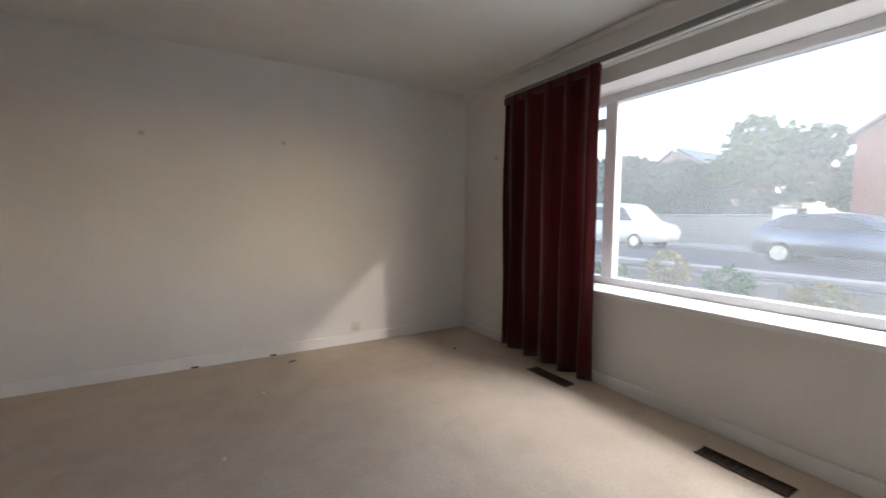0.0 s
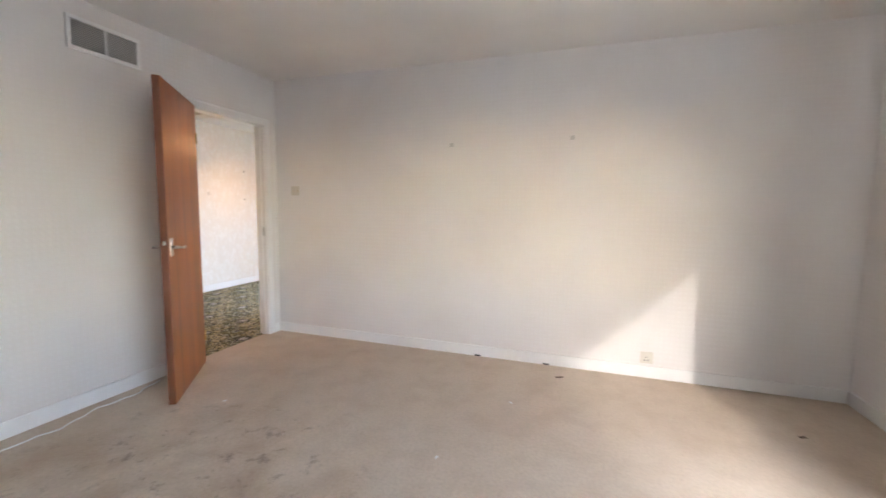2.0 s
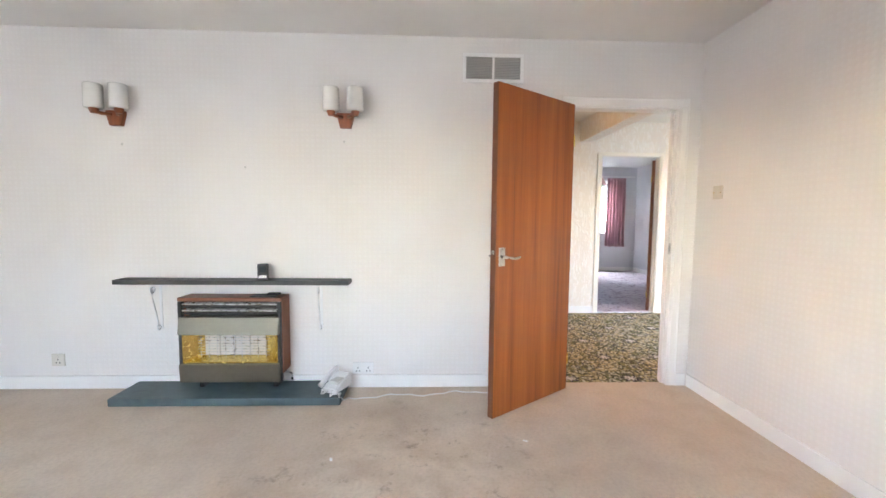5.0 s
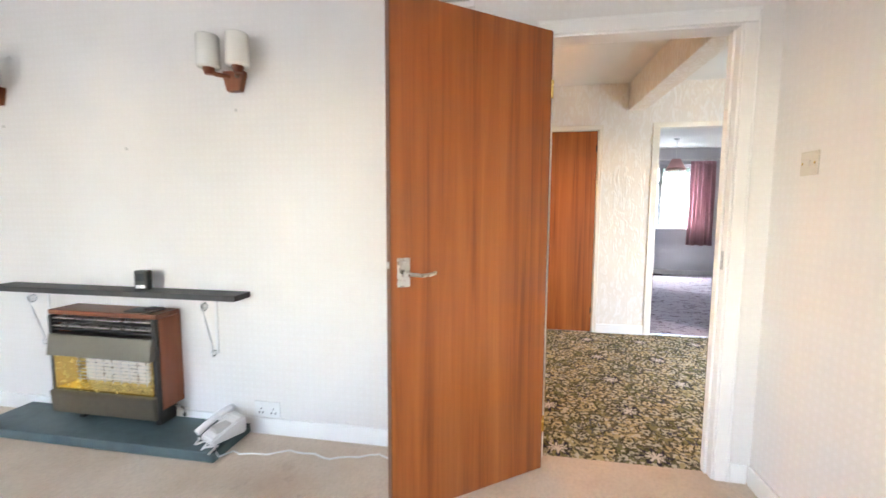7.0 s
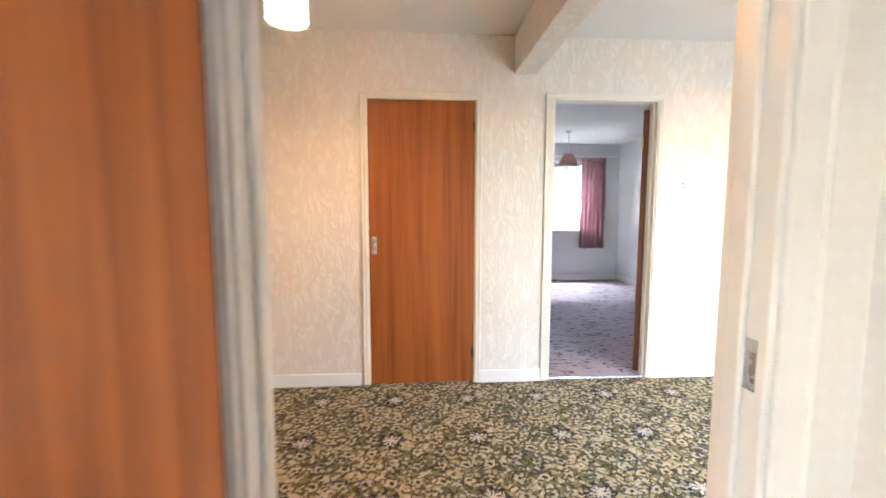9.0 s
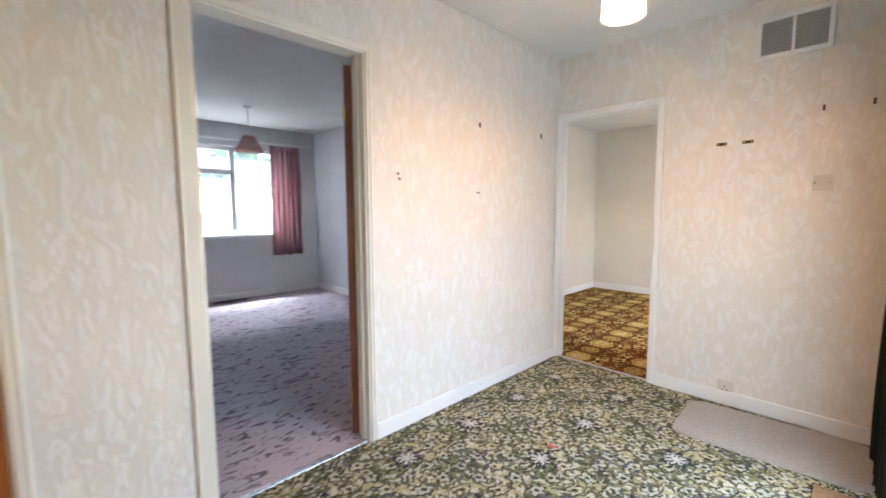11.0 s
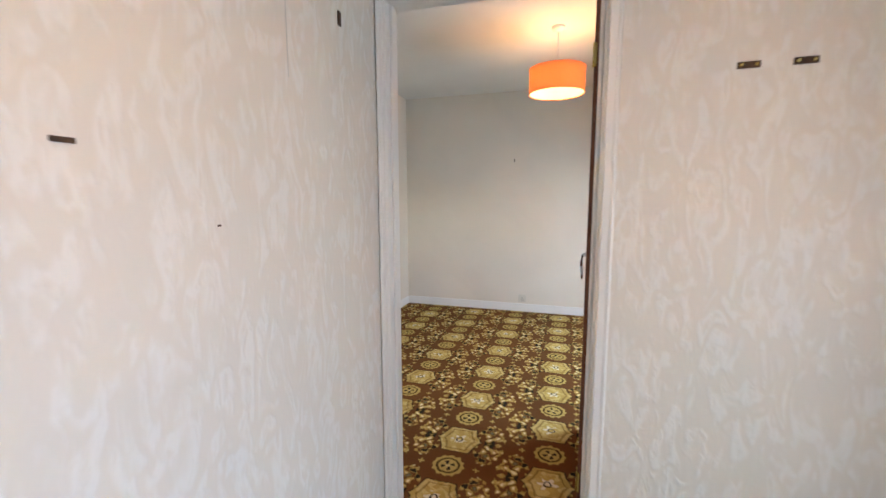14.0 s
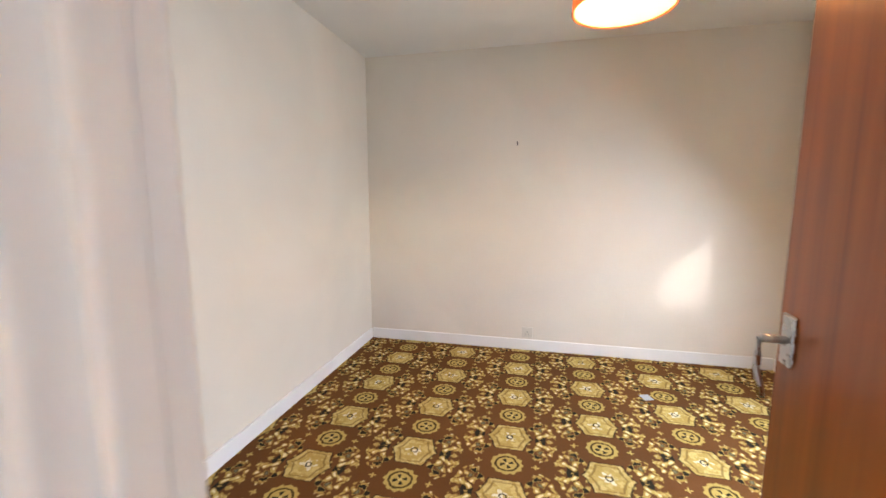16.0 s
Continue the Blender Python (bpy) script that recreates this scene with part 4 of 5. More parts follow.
add_prism(bm, [(XF - 0.002, 0.179), (XF - 0.002, 0.19), (XF - 0.085, 0.21), (XF - 0.09, 0.182)], FY0 + 0.03, FY1 - 0.03, "y")
part("reflector_tray", bm, M_BRASS, fire, "brass reflector tray")
for i in range(4):
    y0 = FY0 + 0.135 + i * 0.1
    part("radiant", box(XF - 0.091, XF - 0.078, y0, y0 + 0.096, 0.212, 0.368, 0.003), M_CERAMIC, fire, "white ceramic radiant")
for i in range(8):
    z = 0.218 + i * 0.0195
    part("guard_wire", add_tube(bmesh.new(), [(XF - 0.06, FY0 + 0.10, z), (XF - 0.06, FY1 - 0.10, z)], 0.0022, 6), M_CHROME, fire)
for i in range(9):
    y = FY0 + 0.12 + i * (FY1 - FY0 - 0.24) / 8
    part("guard_wire", add_tube(bmesh.new(), [(XF - 0.056, y, 0.205), (XF - 0.056, y, 0.366)], 0.0022, 6), M_CHROME, fire)
for y in (FY0 + 0.12, FY1 - 0.06):
    part("foot", box(X0 + 0.01, XF - 0.05, y - 0.015, y + 0.015, 0.0005, 0.0995, 0.002), M_BLACK, fire)
bm = bmesh.new()
add_tube(bm, [(LW + 0.03, FY1 + 0.02, 0.012), (LW + 0.03, FY1 + 0.02, 0.06), (LW + 0.03, FY1 - 0.03, 0.075)], 0.008, 10)
part("gas_pipe", bm, M_CHROME, fire, "chrome gas pipe", smooth=True)

# wall lights
def wall_light(y, z):
    w = thing("wall_light", pose(LW, y, z), "twin wall light with teak bracket and opal shades", "wall light", "wall lights beside the chimney breast")
    bm = bmesh.new()
    add_prism(bm, [(-0.035, -0.075), (0.035, -0.075), (0.055, 0.0), (0.055, 0.02), (-0.055, 0.02), (-0.055, 0.0)], 0.0005, 0.035, "x")
    part("backplate", bm, M_TEAK, w)
    for s in (-1, 1):
        bm = bmesh.new()
        add_tube(bm, [(0.03, s * 0.02, -0.005), (0.075, s * 0.055, -0.008), (0.1, s * 0.075, 0.0)], 0.011, 10)
        arm = part("arm", bm, M_TEAK, w, smooth=True)
        bm = bmesh.new()
        add_lathe(bm, [(0.0, -0.014), (0.018, -0.014), (0.026, 0.006), (0.028, 0.022), (0.0, 0.022)], Matrix.Translation((0.1, s * 0.078, 0.0)), 20)
        part("cup", bm, M_TEAK, arm)
        bm = bmesh.new()
        add_lathe(bm, [(0.0, 0.016), (0.048, 0.016), (0.053, 0.024), (0.051, 0.16), (0.047, 0.165), (0.045, 0.16), (0.046, 0.045), (0.0, 0.04)], Matrix.Translation((0.1, s * 0.078, 0.0)), 24)
        part("shade", bm, M_OPAL, arm, "white opal glass cylinder", smooth=True)
    return w


wall_light(0.915, 1.86)
wall_light(-0.575, 1.85)

# telephone and its cable, on the hearth end
ph = thing("telephone", pose(LW + 0.15, 0.87, 0.0525, 0, 0, -25), "white corded telephone lying on the end of the hearth", "telephone")
bm = bmesh.new()
add_prism(bm, [(-0.09, 0.0), (0.09, 0.0), (0.09, 0.03), (-0.05, 0.085), (-0.09, 0.085)], -0.055, 0.055, "y")
bmesh.ops.bevel(bm, geom=list(bm.edges), offset=0.008, segments=2, affect="EDGES")
part("base", bm, M_WPLASTIC, ph)
bm = bmesh.new()
add_tube(bm, [(-0.075, -0.06, 0.105), (-0.055, -0.05, 0.112), (0.0, -0.05, 0.10), (0.08, -0.05, 0.062), (0.105, -0.055, 0.045)], 0.018, 10)
part("handset", bm, M_WPLASTIC, ph, smooth=True)
part("keypad", box(-0.03, 0.06, -0.015, 0.045, 0.05, 0.0725, 0.002), M_GREYV, ph)
bm = bmesh.new()
pts = [(0.10, -0.05, 0.02)] + [(0.1 + 0.03 * math.sin(i * 1.1), -0.04 + 0.012 * i, 0.012 + 0.006 * math.cos(i * 2.3)) for i in range(14)]
add_tube(bm, pts, 0.005, 6)
part("coiled_cord", bm, M_WPLASTIC, ph, smooth=True)
cab = thing("cable", pose(0, 0, 0), "white telephone cable trailing along the carpet edge", "cable")
bm = bmesh.new()
pts = [(LW + 0.26, 0.90, 0.058), (LW + 0.28, 0.94, 0.03)]
for i in range(26):
    y = 0.95 + i * 0.045
    pts.append((LW + 0.19 - 0.11 * (i / 25) + 0.02 * math.sin(i * 0.7) + 0.01 * math.sin(i * 1.9), y, 0.005))
add_tube(bm, pts, 0.004, 6)
part("lead", bm, M_WPLASTIC, cab, smooth=True)


def socket(m, label, double=True, switch=False, mat=M_PLASTIC):
    """Wall plate facing +x in its own axes, centred on its origin."""
    w = 0.073 if double else 0.043
    s = thing("light_switch" if switch else "wall_socket", m, label, "light switch" if switch else "socket")
    part("plate", box(0.0005, 0.009, -w, w, -0.043, 0.043, 0.003), mat, s)
    if switch:
        part("rocker", box(0.0091, 0.015, -0.012, 0.012, -0.012, 0.012, 0.002), mat, s)
        for y in (-w + 0.012, w - 0.012):
            part("screw", box(0.0091, 0.0105, y - 0.004, y + 0.004, -0.004, 0.004, 0.001), M_BRASS, s)
    else:
        for c in ((-0.036, 0.036) if double else (0.0,)):
            part("switch_rocker", box(0.0091, 0.0125, c - 0.006, c + 0.006, 0.016, 0.033, 0.001), mat, s)
            for dy, dz in ((0, 0.004), (-0.011, -0.018), (0.011, -0.018)):
                part("pin_hole", box(0.0091, 0.0096, c + dy - 0.003, c + dy + 0.003, dz - 0.005, dz + 0.005), M_BLACK, s)
    return s


socket(pose(LW, 1.02, 0.135), "white double socket low on the chimney wall", mat=M_WPLASTIC)
socket(pose(1.22, LN, 0.15, 0, 0, -90), "ivory socket low on the blank wall", False)
socket(pose(-1.856, LN, 1.375, 0, 0, -90), "ivory light switch beside the living room door", False, True)
socket(pose(-2.745, HN, 1.365, 0, 0, -90), "ivory light switch with brass screws in the hall", False, True)
socket(pose(-3.12, HN, 0.112, 0, 0, -90), "ivory socket above the hall skirting", False)
socket(pose(-4.13, BN, 0.15, 0, 0, -90), "ivory socket above the bedroom skirting", False)


def wall_vent(m, w, h, label, split=True, slats=14, mat=M_GREYV):
    v = thing("wall_vent", m, label, "air vent")
    part("backing", box(0.0005, 0.003, -w / 2, w / 2, -h / 2, h / 2), M_VENTBACK, v)
    b = 0.022
    part("frame", box(0.0005, 0.014, -w / 2, w / 2, h / 2 - b, h / 2, 0.002), M_WHITE, v)
    part("frame", box(0.0005, 0.014, -w / 2, w / 2, -h / 2, -h / 2 + b, 0.002), M_WHITE, v)
    part("frame", box(0.0005, 0.014, -w / 2, -w / 2 + b, -h / 2 + b, h / 2 - b, 0.002), M_WHITE, v)
    part("frame", box(0.0005, 0.014, w / 2 - b, w / 2, -h / 2 + b, h / 2 - b, 0.002), M_WHITE, v)
    part("centre_bar", box(0.0005, 0.013, -0.007, 0.007, -h / 2 + b, h / 2 - b, 0.001), M_WHITE, v)
    for i in range(slats):
        z = -h / 2 + b + (i + 0.5) * (h - 2 * b) / slats
        for p, q in ((-w / 2 + b, -0.007), (0.007, w / 2 - b)):
            bm = bmesh.new()
            t = (h - 2 * b) / slats
            add_prism(bm, [(0.004, z + t * 0.38), (0.011, z - t * 0.30), (0.011, z - t * 0.42), (0.004, z + t * 0.22)], p, q, "y")
            part("slat", bm, mat, v)
    return v


wall_vent(pose(LW, 1.90, 2.20), 0.41, 0.19, "white-framed warm air grille high on the wall")
wall_vent(pose(-2.91, HN, 2.18, 0, 0, -90), 0.325, 0.225, "white-framed air grille high on the hall wall", slats=18)


def floor_vent(m, l, w, label):
    v = thing("floor_vent", m, label, "floor vent")
    part("tray", box(-w / 2, w / 2, -l / 2, l / 2, 0.0005, 0.003), M_BLACK, v)
    for s in (-1, 1):
        part("rim", box(s * w / 2 - 0.006, s * w / 2 + 0.006, -l / 2, l / 2, 0.003, 0.009, 0.002), M_RUST, v)
    n = 16
    for i in range(n):
        y = -l / 2 + (i + 0.5) * l / n
        part("bar", box(-w / 2 + 0.006, w / 2 - 0.006, y - 0.004, y + 0.004, 0.003, 0.007), M_RUST, v)
    return v


floor_vent(pose(2.19, 1.87, 0), 0.38, 0.09, "dark brown floor grille below the crimson curtain")
floor_vent(pose(2.16, 0.62, 0), 0.38, 0.09, "dark brown floor grille below the front window")
floor_vent(pose(-8.5, 4.95, 0), 0.4, 0.1, "dark floor grille below the bedroom window")


def fixing(name, m, w, h, d, mat, label):
    t = thing(name, m, label, "wall fixing")
    part("plug", box(0.0, d, -w / 2, w / 2, -h / 2, h / 2, min(w, h, d) * 0.2), mat, t)
    return t


for x, z in ((-0.306, 1.742), (0.637, 1.76)):
    fixing("picture_hook", pose(x, LN, z, 0, 0, -90), 0.03, 0.03, 0.008, M_GREYV, "small grey picture fixing remaining in the blank wall")
fixing("picture_hook", pose(LE, 2.82, 1.70, 0, 0, 180), 0.03, 0.03, 0.008, M_GREYV, "small grey fixing on the window wall")
for x in (-0.05, 0.506):
    fixing("skirting_mark", pose(x, LN - T, 0.008, 0, 0, -90), 0.05, 0.012, 0.002, M_BLACK, "small black mark at the foot of the skirting board")
for x in (-3.215, -3.085):
    t = fixing("coat_hook_plate", pose(x, HN, 1.62, 0, 0, -90), 0.055, 0.018, 0.004, M_RUST, "rusty screw plate remaining on the hall wall")
    for y in (-0.018, 0.018):
        part("screw", box(0.0041, 0.007, y - 0.004, y + 0.004, -0.004, 0.004, 0.001), M_BRASS, t)
for x, z in ((-2.765, 1.76), (-2.58, 1.76)):
    fixing("wall_plug", pose(x, HN, z, 0, 0, -90), 0.012, 0.03, 0.004, M_RUST, "brown wall plug in the hall")
for y, z, w, h in ((4.580, 1.422, 0.013, 0.011), (4.590, 1.395, 0.014, 0.011), (5.234, 1.337, 0.03, 0.008), (5.484, 1.205, 0.007, 0.004), (5.248, 1.767, 0.016, 0.032), (5.962, 1.78, 0.016, 0.04)):
    fixing("wall_plug", pose(HW, y, z), w, h, 0.004, M_RUST, "dark wall fixing in the cream hall paper")
fixing("nail", pose(-4.244, BN, 1.67, 0, 0, -90), 0.008, 0.03, 0.02, M_BLACK, "black nail in the bedroom wall")

socket(pose(LW, -1.05, 0.20), "white socket low on the living room wall", False)
for y, z in ((0.24, 1.52), (0.90, 1.70), (-0.56, 1.66)):
    fixing("wall_plug", pose(LW, y, z), 0.012, 0.014, 0.003, M_GREYV, "tiny old plug mark in the off-white wall")
for i, (x, y) in enumerate(((-0.62, 0.78), (-0.44, 0.62), (0.1, 1.9), (-0.35, 1.15), (0.35, 2.6), (-1.2, 1.0), (-1.35, 2.0))):
    bit = thing("carpet_fluff", pose(x, y, 0, 0, 0, 40 * i), "tiny pale crumb lying on the beige carpet", "litter")
    part("crumb", box(-0.012, 0.012, -0.006, 0.006, 0.0, 0.005, 0.002), M_WPLASTIC, bit)
for x, y, l in ((1.92, 2.75, 0.02), (0.62, 3.12, 0.03)):
    bit = thing("carpet_debris", pose(x, y, 0, 0, 0, 25), "dark scrap on the beige carpet near the wall", "litter")
    part("scrap", box(-l, l, -0.008, 0.008, 0.0, 0.004, 0.0015), M_RUST, bit)

# wallpaper seams
for y, z0, z1 in ((5.72, 1.55, 2.395),):
    struct("wallpaper_seam", box(HW + 0.0003, HW + 0.0012, y - 0.0012, y + 0.0012, z0, z1), M_GREYV, "lifting seam of the hall wallpaper", "trim")
for x, z0, z1 in ((-3.86, 2.05, 2.395), (-3.33, 2.1, 2.395), (-2.79, 1.82, 2.06)):
    struct("wallpaper_seam", box(x - 0.0012, x + 0.0012, HN - 0.0012, HN - 0.0003, z0, z1), M_GREYV, "lifting seam of the hall wallpaper", "trim")
for x in (-2.98, -4.55, -3.4):
    struct("wallpaper_seam", box(x - 0.001, x + 0.001, BN - 0.0012, BN - 0.0003, 0.1, 2.395), M_BROWNWALL, "faint seam of the beige wallpaper", "trim")

# hall and bedroom lights
def pendant(x, y, z0, z1, r0, r1, label, mat, inner, lit=True, group=""):
    p = thing("pendant_light", pose(x, y, H), label, "pendant light", group)
    bm = bmesh.new()
    add_lathe(bm, [(0.0, 0.0), (0.045, 0.0), (0.045, -0.012), (0.02, -0.03), (0.0, -0.03)], seg=20)
    part("ceiling_rose", bm, M_WPLASTIC, p, smooth=True)
    bm = bmesh.new()
    add_tube(bm, [(0, 0, -0.02), (0, 0, z1 - H - 0.01)], 0.004, 8)
    part("flex", bm, M_WPLASTIC, p)
    a, b = z0 - H, z1 - H
    bm = bmesh.new()
    add_lathe(bm, [(r0, a), (r1, b)], seg=40)
    bmesh.ops.solidify(bm, geom=list(bm.faces), thickness=0.002)
    sh = part("shade", bm, mat, p, smooth=True)
    for r, z in ((r0, a), (r1, b)):
        bm = bmesh.new()
        pts = [((r + 0.001) * math.cos(k * math.tau / 32), (r + 0.001) * math.sin(k * math.tau / 32), z) for k in range(33)]
        add_tube(bm, pts, 0.003, 6)
        part("shade_ring", bm, mat, sh)
    for k in range(3):
        bm = bmesh.new()
        t = k * math.tau / 3 + 0.5
        add_tube(bm, [(0.015 * math.cos(t), 0.015 * math.sin(t), b - 0.02), (r1 * math.cos(t), r1 * math.sin(t), b - 0.002)], 0.002, 6)
        part("spoke", bm, M_CHROME, sh)
    bm = bmesh.new()
    add_cyl(bm, 0.017, 0.017, 0.04, Matrix.Translation((0, 0, b - 0.02)), 14)
    part("lamp_holder", bm, M_WPLASTIC, p)
    if inner is not None:
        bm = bmesh.new()
        add_lathe(bm, [(r0 - 0.008, a + 0.002), (r1 - 0.008, b - 0.002)], seg=40)
        part("lining", bm, inner, sh, "glowing pale lining", smooth=True)
    return p


pendant(-3.34, 5.0, 2.03, 2.17, 0.085, 0.08, "white cylinder pendant, lit, on the hall ceiling", M_SHADEW, None, group="hall pendants")
pendant(-3.34, 2.15, 2.015, 2.16, 0.085, 0.08, "white cylinder pendant, lit, on the hall ceiling", M_SHADEW, None, group="hall pendants")
pendant(-3.775, 7.83, 1.968, 2.13, 0.185, 0.185, "orange fabric drum pendant, lit, in the brown-carpeted bedroom", M_SHADEO, M_SHADEIN)
pp = pendant(-7.5, 4.93, 1.92, 2.065, 0.14, 0.065, "dusky pink fringed pendant shade, unlit, in the mauve bedroom", M_SHADEP, None)
for k in range(24):
    t = k * math.tau / 24
    part("fringe_tassel", box(0.14 * math.cos(t) - 0.008, 0.14 * math.cos(t) + 0.008, 0.14 * math.sin(t) - 0.008, 0.14 * math.sin(t) + 0.008, 1.885 - H, 1.92 - H, 0.003), M_SHADEP, pp)

# mats by the front door
def rounded_mat(name, pts, z, th, mat, label, cat, r=0.09):
    """A flat mat with round corners and a bound edge."""
    t = thing(name, pose(0, 0, 0), label, cat)
    def outline(grow):
        out = []
        mid = sum((Vector(p) for p in pts), Vector((0, 0))) / len(pts)
        for i, p in enumerate(pts):
            a, b, c = Vector(pts[i - 1]), Vector(p), Vector(pts[(i + 1) % len(pts)])
            u, v = b + (a - b).normalized() * r, b + (c - b).normalized() * r
            for k in range(7):
                w = k / 6
                q = u * (1 - w) ** 2 + b * 2 * w * (1 - w) + v * w * w
                out.append(tuple(q + (q - mid).normalized() * grow))
        return out
    part("mat_top", add_prism(bmesh.new(), outline(-0.012), z + 0.001, z + th, "z"), mat, t)
    part("bound_edge", add_prism(bmesh.new(), outline(0.0), z, z + th * 0.6, "z"), mat, t, "stitched grey edge")
    return t


rounded_mat("doormat", [(-3.26, 5.62), (-2.47, 5.66), (-2.47, 6.185), (-3.28, 6.13)], -0.001, 0.012, M_RUG, "pale grey rounded doormat by the front door", "doormat")
coir = thing("coir_mat", pose(0, 0, 0), "brown coir mat inside the front door", "doormat")
part("weave", box(-2.66, -2.38, 4.6, 5.58, -0.001, 0.012, 0.004), M_COIR, coir)
scrap = thing("paper_scrap", pose(-3.37, 8.73, 0.0, 0, 0, 20), "small pale scrap of paper on the brown carpet", "paper")
part("sheet", box(-0.03, 0.03, -0.035, 0.035, 0.0, 0.003, 0.001), M_PAPER, scrap)
litter = thing("tissue_scrap", pose(-3.638, 5.02, 0.0), "tiny pinkish scrap on the hall carpet", "litter")
part("scrap", box(-0.02, 0.02, -0.015, 0.015, -0.001, 0.005, 0.002), cloth("pink_tissue", (0.55, 0.16, 0.10), (0.5, 0.12, 0.08)), litter)

# ---- outside ----
struct("ground", box(-400, 400, -400, 400, -0.6, -0.17), M_GRASS, "rough grass and soil around the house", "ground")
# unseen pale paving, added to bounce daylight up into the front room
struct("path", box(LE + 0.37, 6.6, -14, 14, -0.17, -0.15), M_CONC, "unseen pale concrete that bounces daylight to the front window", "path")
struct("road", box(8.6, 18.0, -80, 80, -0.169, -0.158), M_ASPH, "grey asphalt street", "road")
struct("pavement", box(18.1, 20.4, -80, 80, -0.169, -0.06), M_CONC, "pale concrete pavement", "pavement")
struct("kerb", box(18.0, 18.1, -80, 80, -0.169, -0.055, 0.01), M_CONC, "concrete kerb", "kerb")
struct("pavement", box(7.0, 8.5, -80, 80, -0.169, -0.06), M_CONC, "pale concrete pavement before the house", "pavement")
struct("kerb", box(8.5, 8.6, -80, 80, -0.169, -0.055, 0.01), M_CONC, "concrete kerb", "kerb")


def stone_wall(name, x, y0, y1, h, label, seed, size=0.5):
    """A low wall of uneven stones."""
    rnd = random.Random(seed)
    w = thing(name, pose(x, 0, 0), label, "garden wall")
    part("core", box(-0.09, 0.09, y0, y1, -0.17, h - 0.08), M_RUBBLE, w)
    shared = []
    for k in range(6):
        bm = box(-0.115, 0.115, -0.5, 0.5, -0.5, 0.5, 0.03)
        for v in bm.verts:
            v.co += Vector((rnd.uniform(-0.012, 0.012), rnd.uniform(-0.03, 0.03), rnd.uniform(-0.03, 0.03)))
        me = bpy.data.meshes.new("stone")
        bm.to_mesh(me)
        bm.free()
        me.materials.append(M_RUBBLE)
        shared.append(me)
    z = -0.17
    while z < h - 0.1:
        ch = min(rnd.uniform(0.16, 0.26), h - z)
        y = y0
        while y < y1 - 0.05:
            l = min(rnd.uniform(0.6, 1.4) * size, y1 - y)
            s = new("stone", rnd.choice(shared))
            s.parent = w
            s.matrix_basis = Matrix.Translation((0, y + l / 2, z + ch / 2)) @ Matrix.Diagonal((1, l * 0.97, ch * 0.95, 1))
            y += l
        z += ch
    part("coping", box(-0.15, 0.15, y0, y1, h, h + 0.07, 0.02), M_CONC, w)
    return w


stone_wall("garden_wall", 6.8, -8, 5.2, 0.34, "low stone front garden wall with plants growing over", 3)
stone_wall("garden_wall", 20.6, 7.6, 26, 1.25, "long rubble stone wall across the street", 5, 1.3)


def leaf_cloud(bm, centre, radii, count, size, rnd):
    """Small leaves scattered in an uneven shell."""
    for _ in range(count):
        d = Vector((rnd.gauss(0, 1), rnd.gauss(0, 1), rnd.gauss(0, 1))).normalized()
        lump = 0.75 + 0.35 * noise.noise(d * 2.3 + Vector(centre))
        r = lump * rnd.uniform(0.55, 1.0) ** 0.5
        p = Vector(centre) + Vector((d.x * radii[0], d.y * radii[1], d.z * radii[2])) * r
        q = Euler((rnd.uniform(0, 6.3), rnd.uniform(0, 6.3), rnd.uniform(0, 6.3))).to_matrix()
        s = size * rnd.uniform(0.6, 1.4)
        vs = [bm.verts.new(p + q @ Vector(c)) for c in ((-s * 0.4, 0, 0), (0, -s, 0.1 * s), (s * 0.4, 0, 0), (0, s, 0.1 * s))]
        bm.faces.new(vs)


def tree(x, y, h, r, mat, label, seed, n=2600):
    rnd = random.Random(seed)
    t = thing("tree", pose(x, y, -0.17), label, "tree")
    bm = bmesh.new()
    add_tube(bm, [(0, 0, 0), (0.05, 0.02, h * 0.2), (-0.05, 0.05, h * 0.45), (0.04, 0, h * 0.7)], 0.16, 8)
    tips = []
    for k in range(7):
        a = k * 2.4 + rnd.uniform(-0.3, 0.3)
        z0 = h * rnd.uniform(0.25, 0.6)
        e = (math.cos(a) * r * 0.65, math.sin(a) * r * 0.65, z0 + h * rnd.uniform(0.12, 0.3))
        add_tube(bm, [(0, 0, z0), (e[0] * 0.5, e[1] * 0.5, z0 + (e[2] - z0) * 0.6), e], 0.05, 6)
        tips.append(e)
    part("trunk", bm, M_BARK, t)
    bm = bmesh.new()
    for e in tips:
        leaf_cloud(bm, e, (r * 0.5, r * 0.5, h * 0.2), n // 5, 0.24, rnd)
    leaf_cloud(bm, (0, 0, h * 0.72), (r * 0.7, r * 0.7, h * 0.28), n // 2, 0.24, rnd)
    part("crown", bm, mat, t)
    return t


for i, (x, y, h, r) in enumerate(((24, 9.0, 6.0, 2.6), (23.5, 13.2, 4.8, 2.3), (33, 7.5, 5.6, 2.6), (25, 17.5, 5.4, 2.6), (28, 11, 6.8, 3.0), (29, 22, 6.5, 3.0))):
    tree(x, y, h, r, M_LEAF2 if i % 2 else M_LEAF, "leafy garden tree behind the stone wall", 20 + i)
tree(7.2, 8.4, 4.4, 1.5, M_LEAF, "small bright green tree in the front garden", 41, 1800)


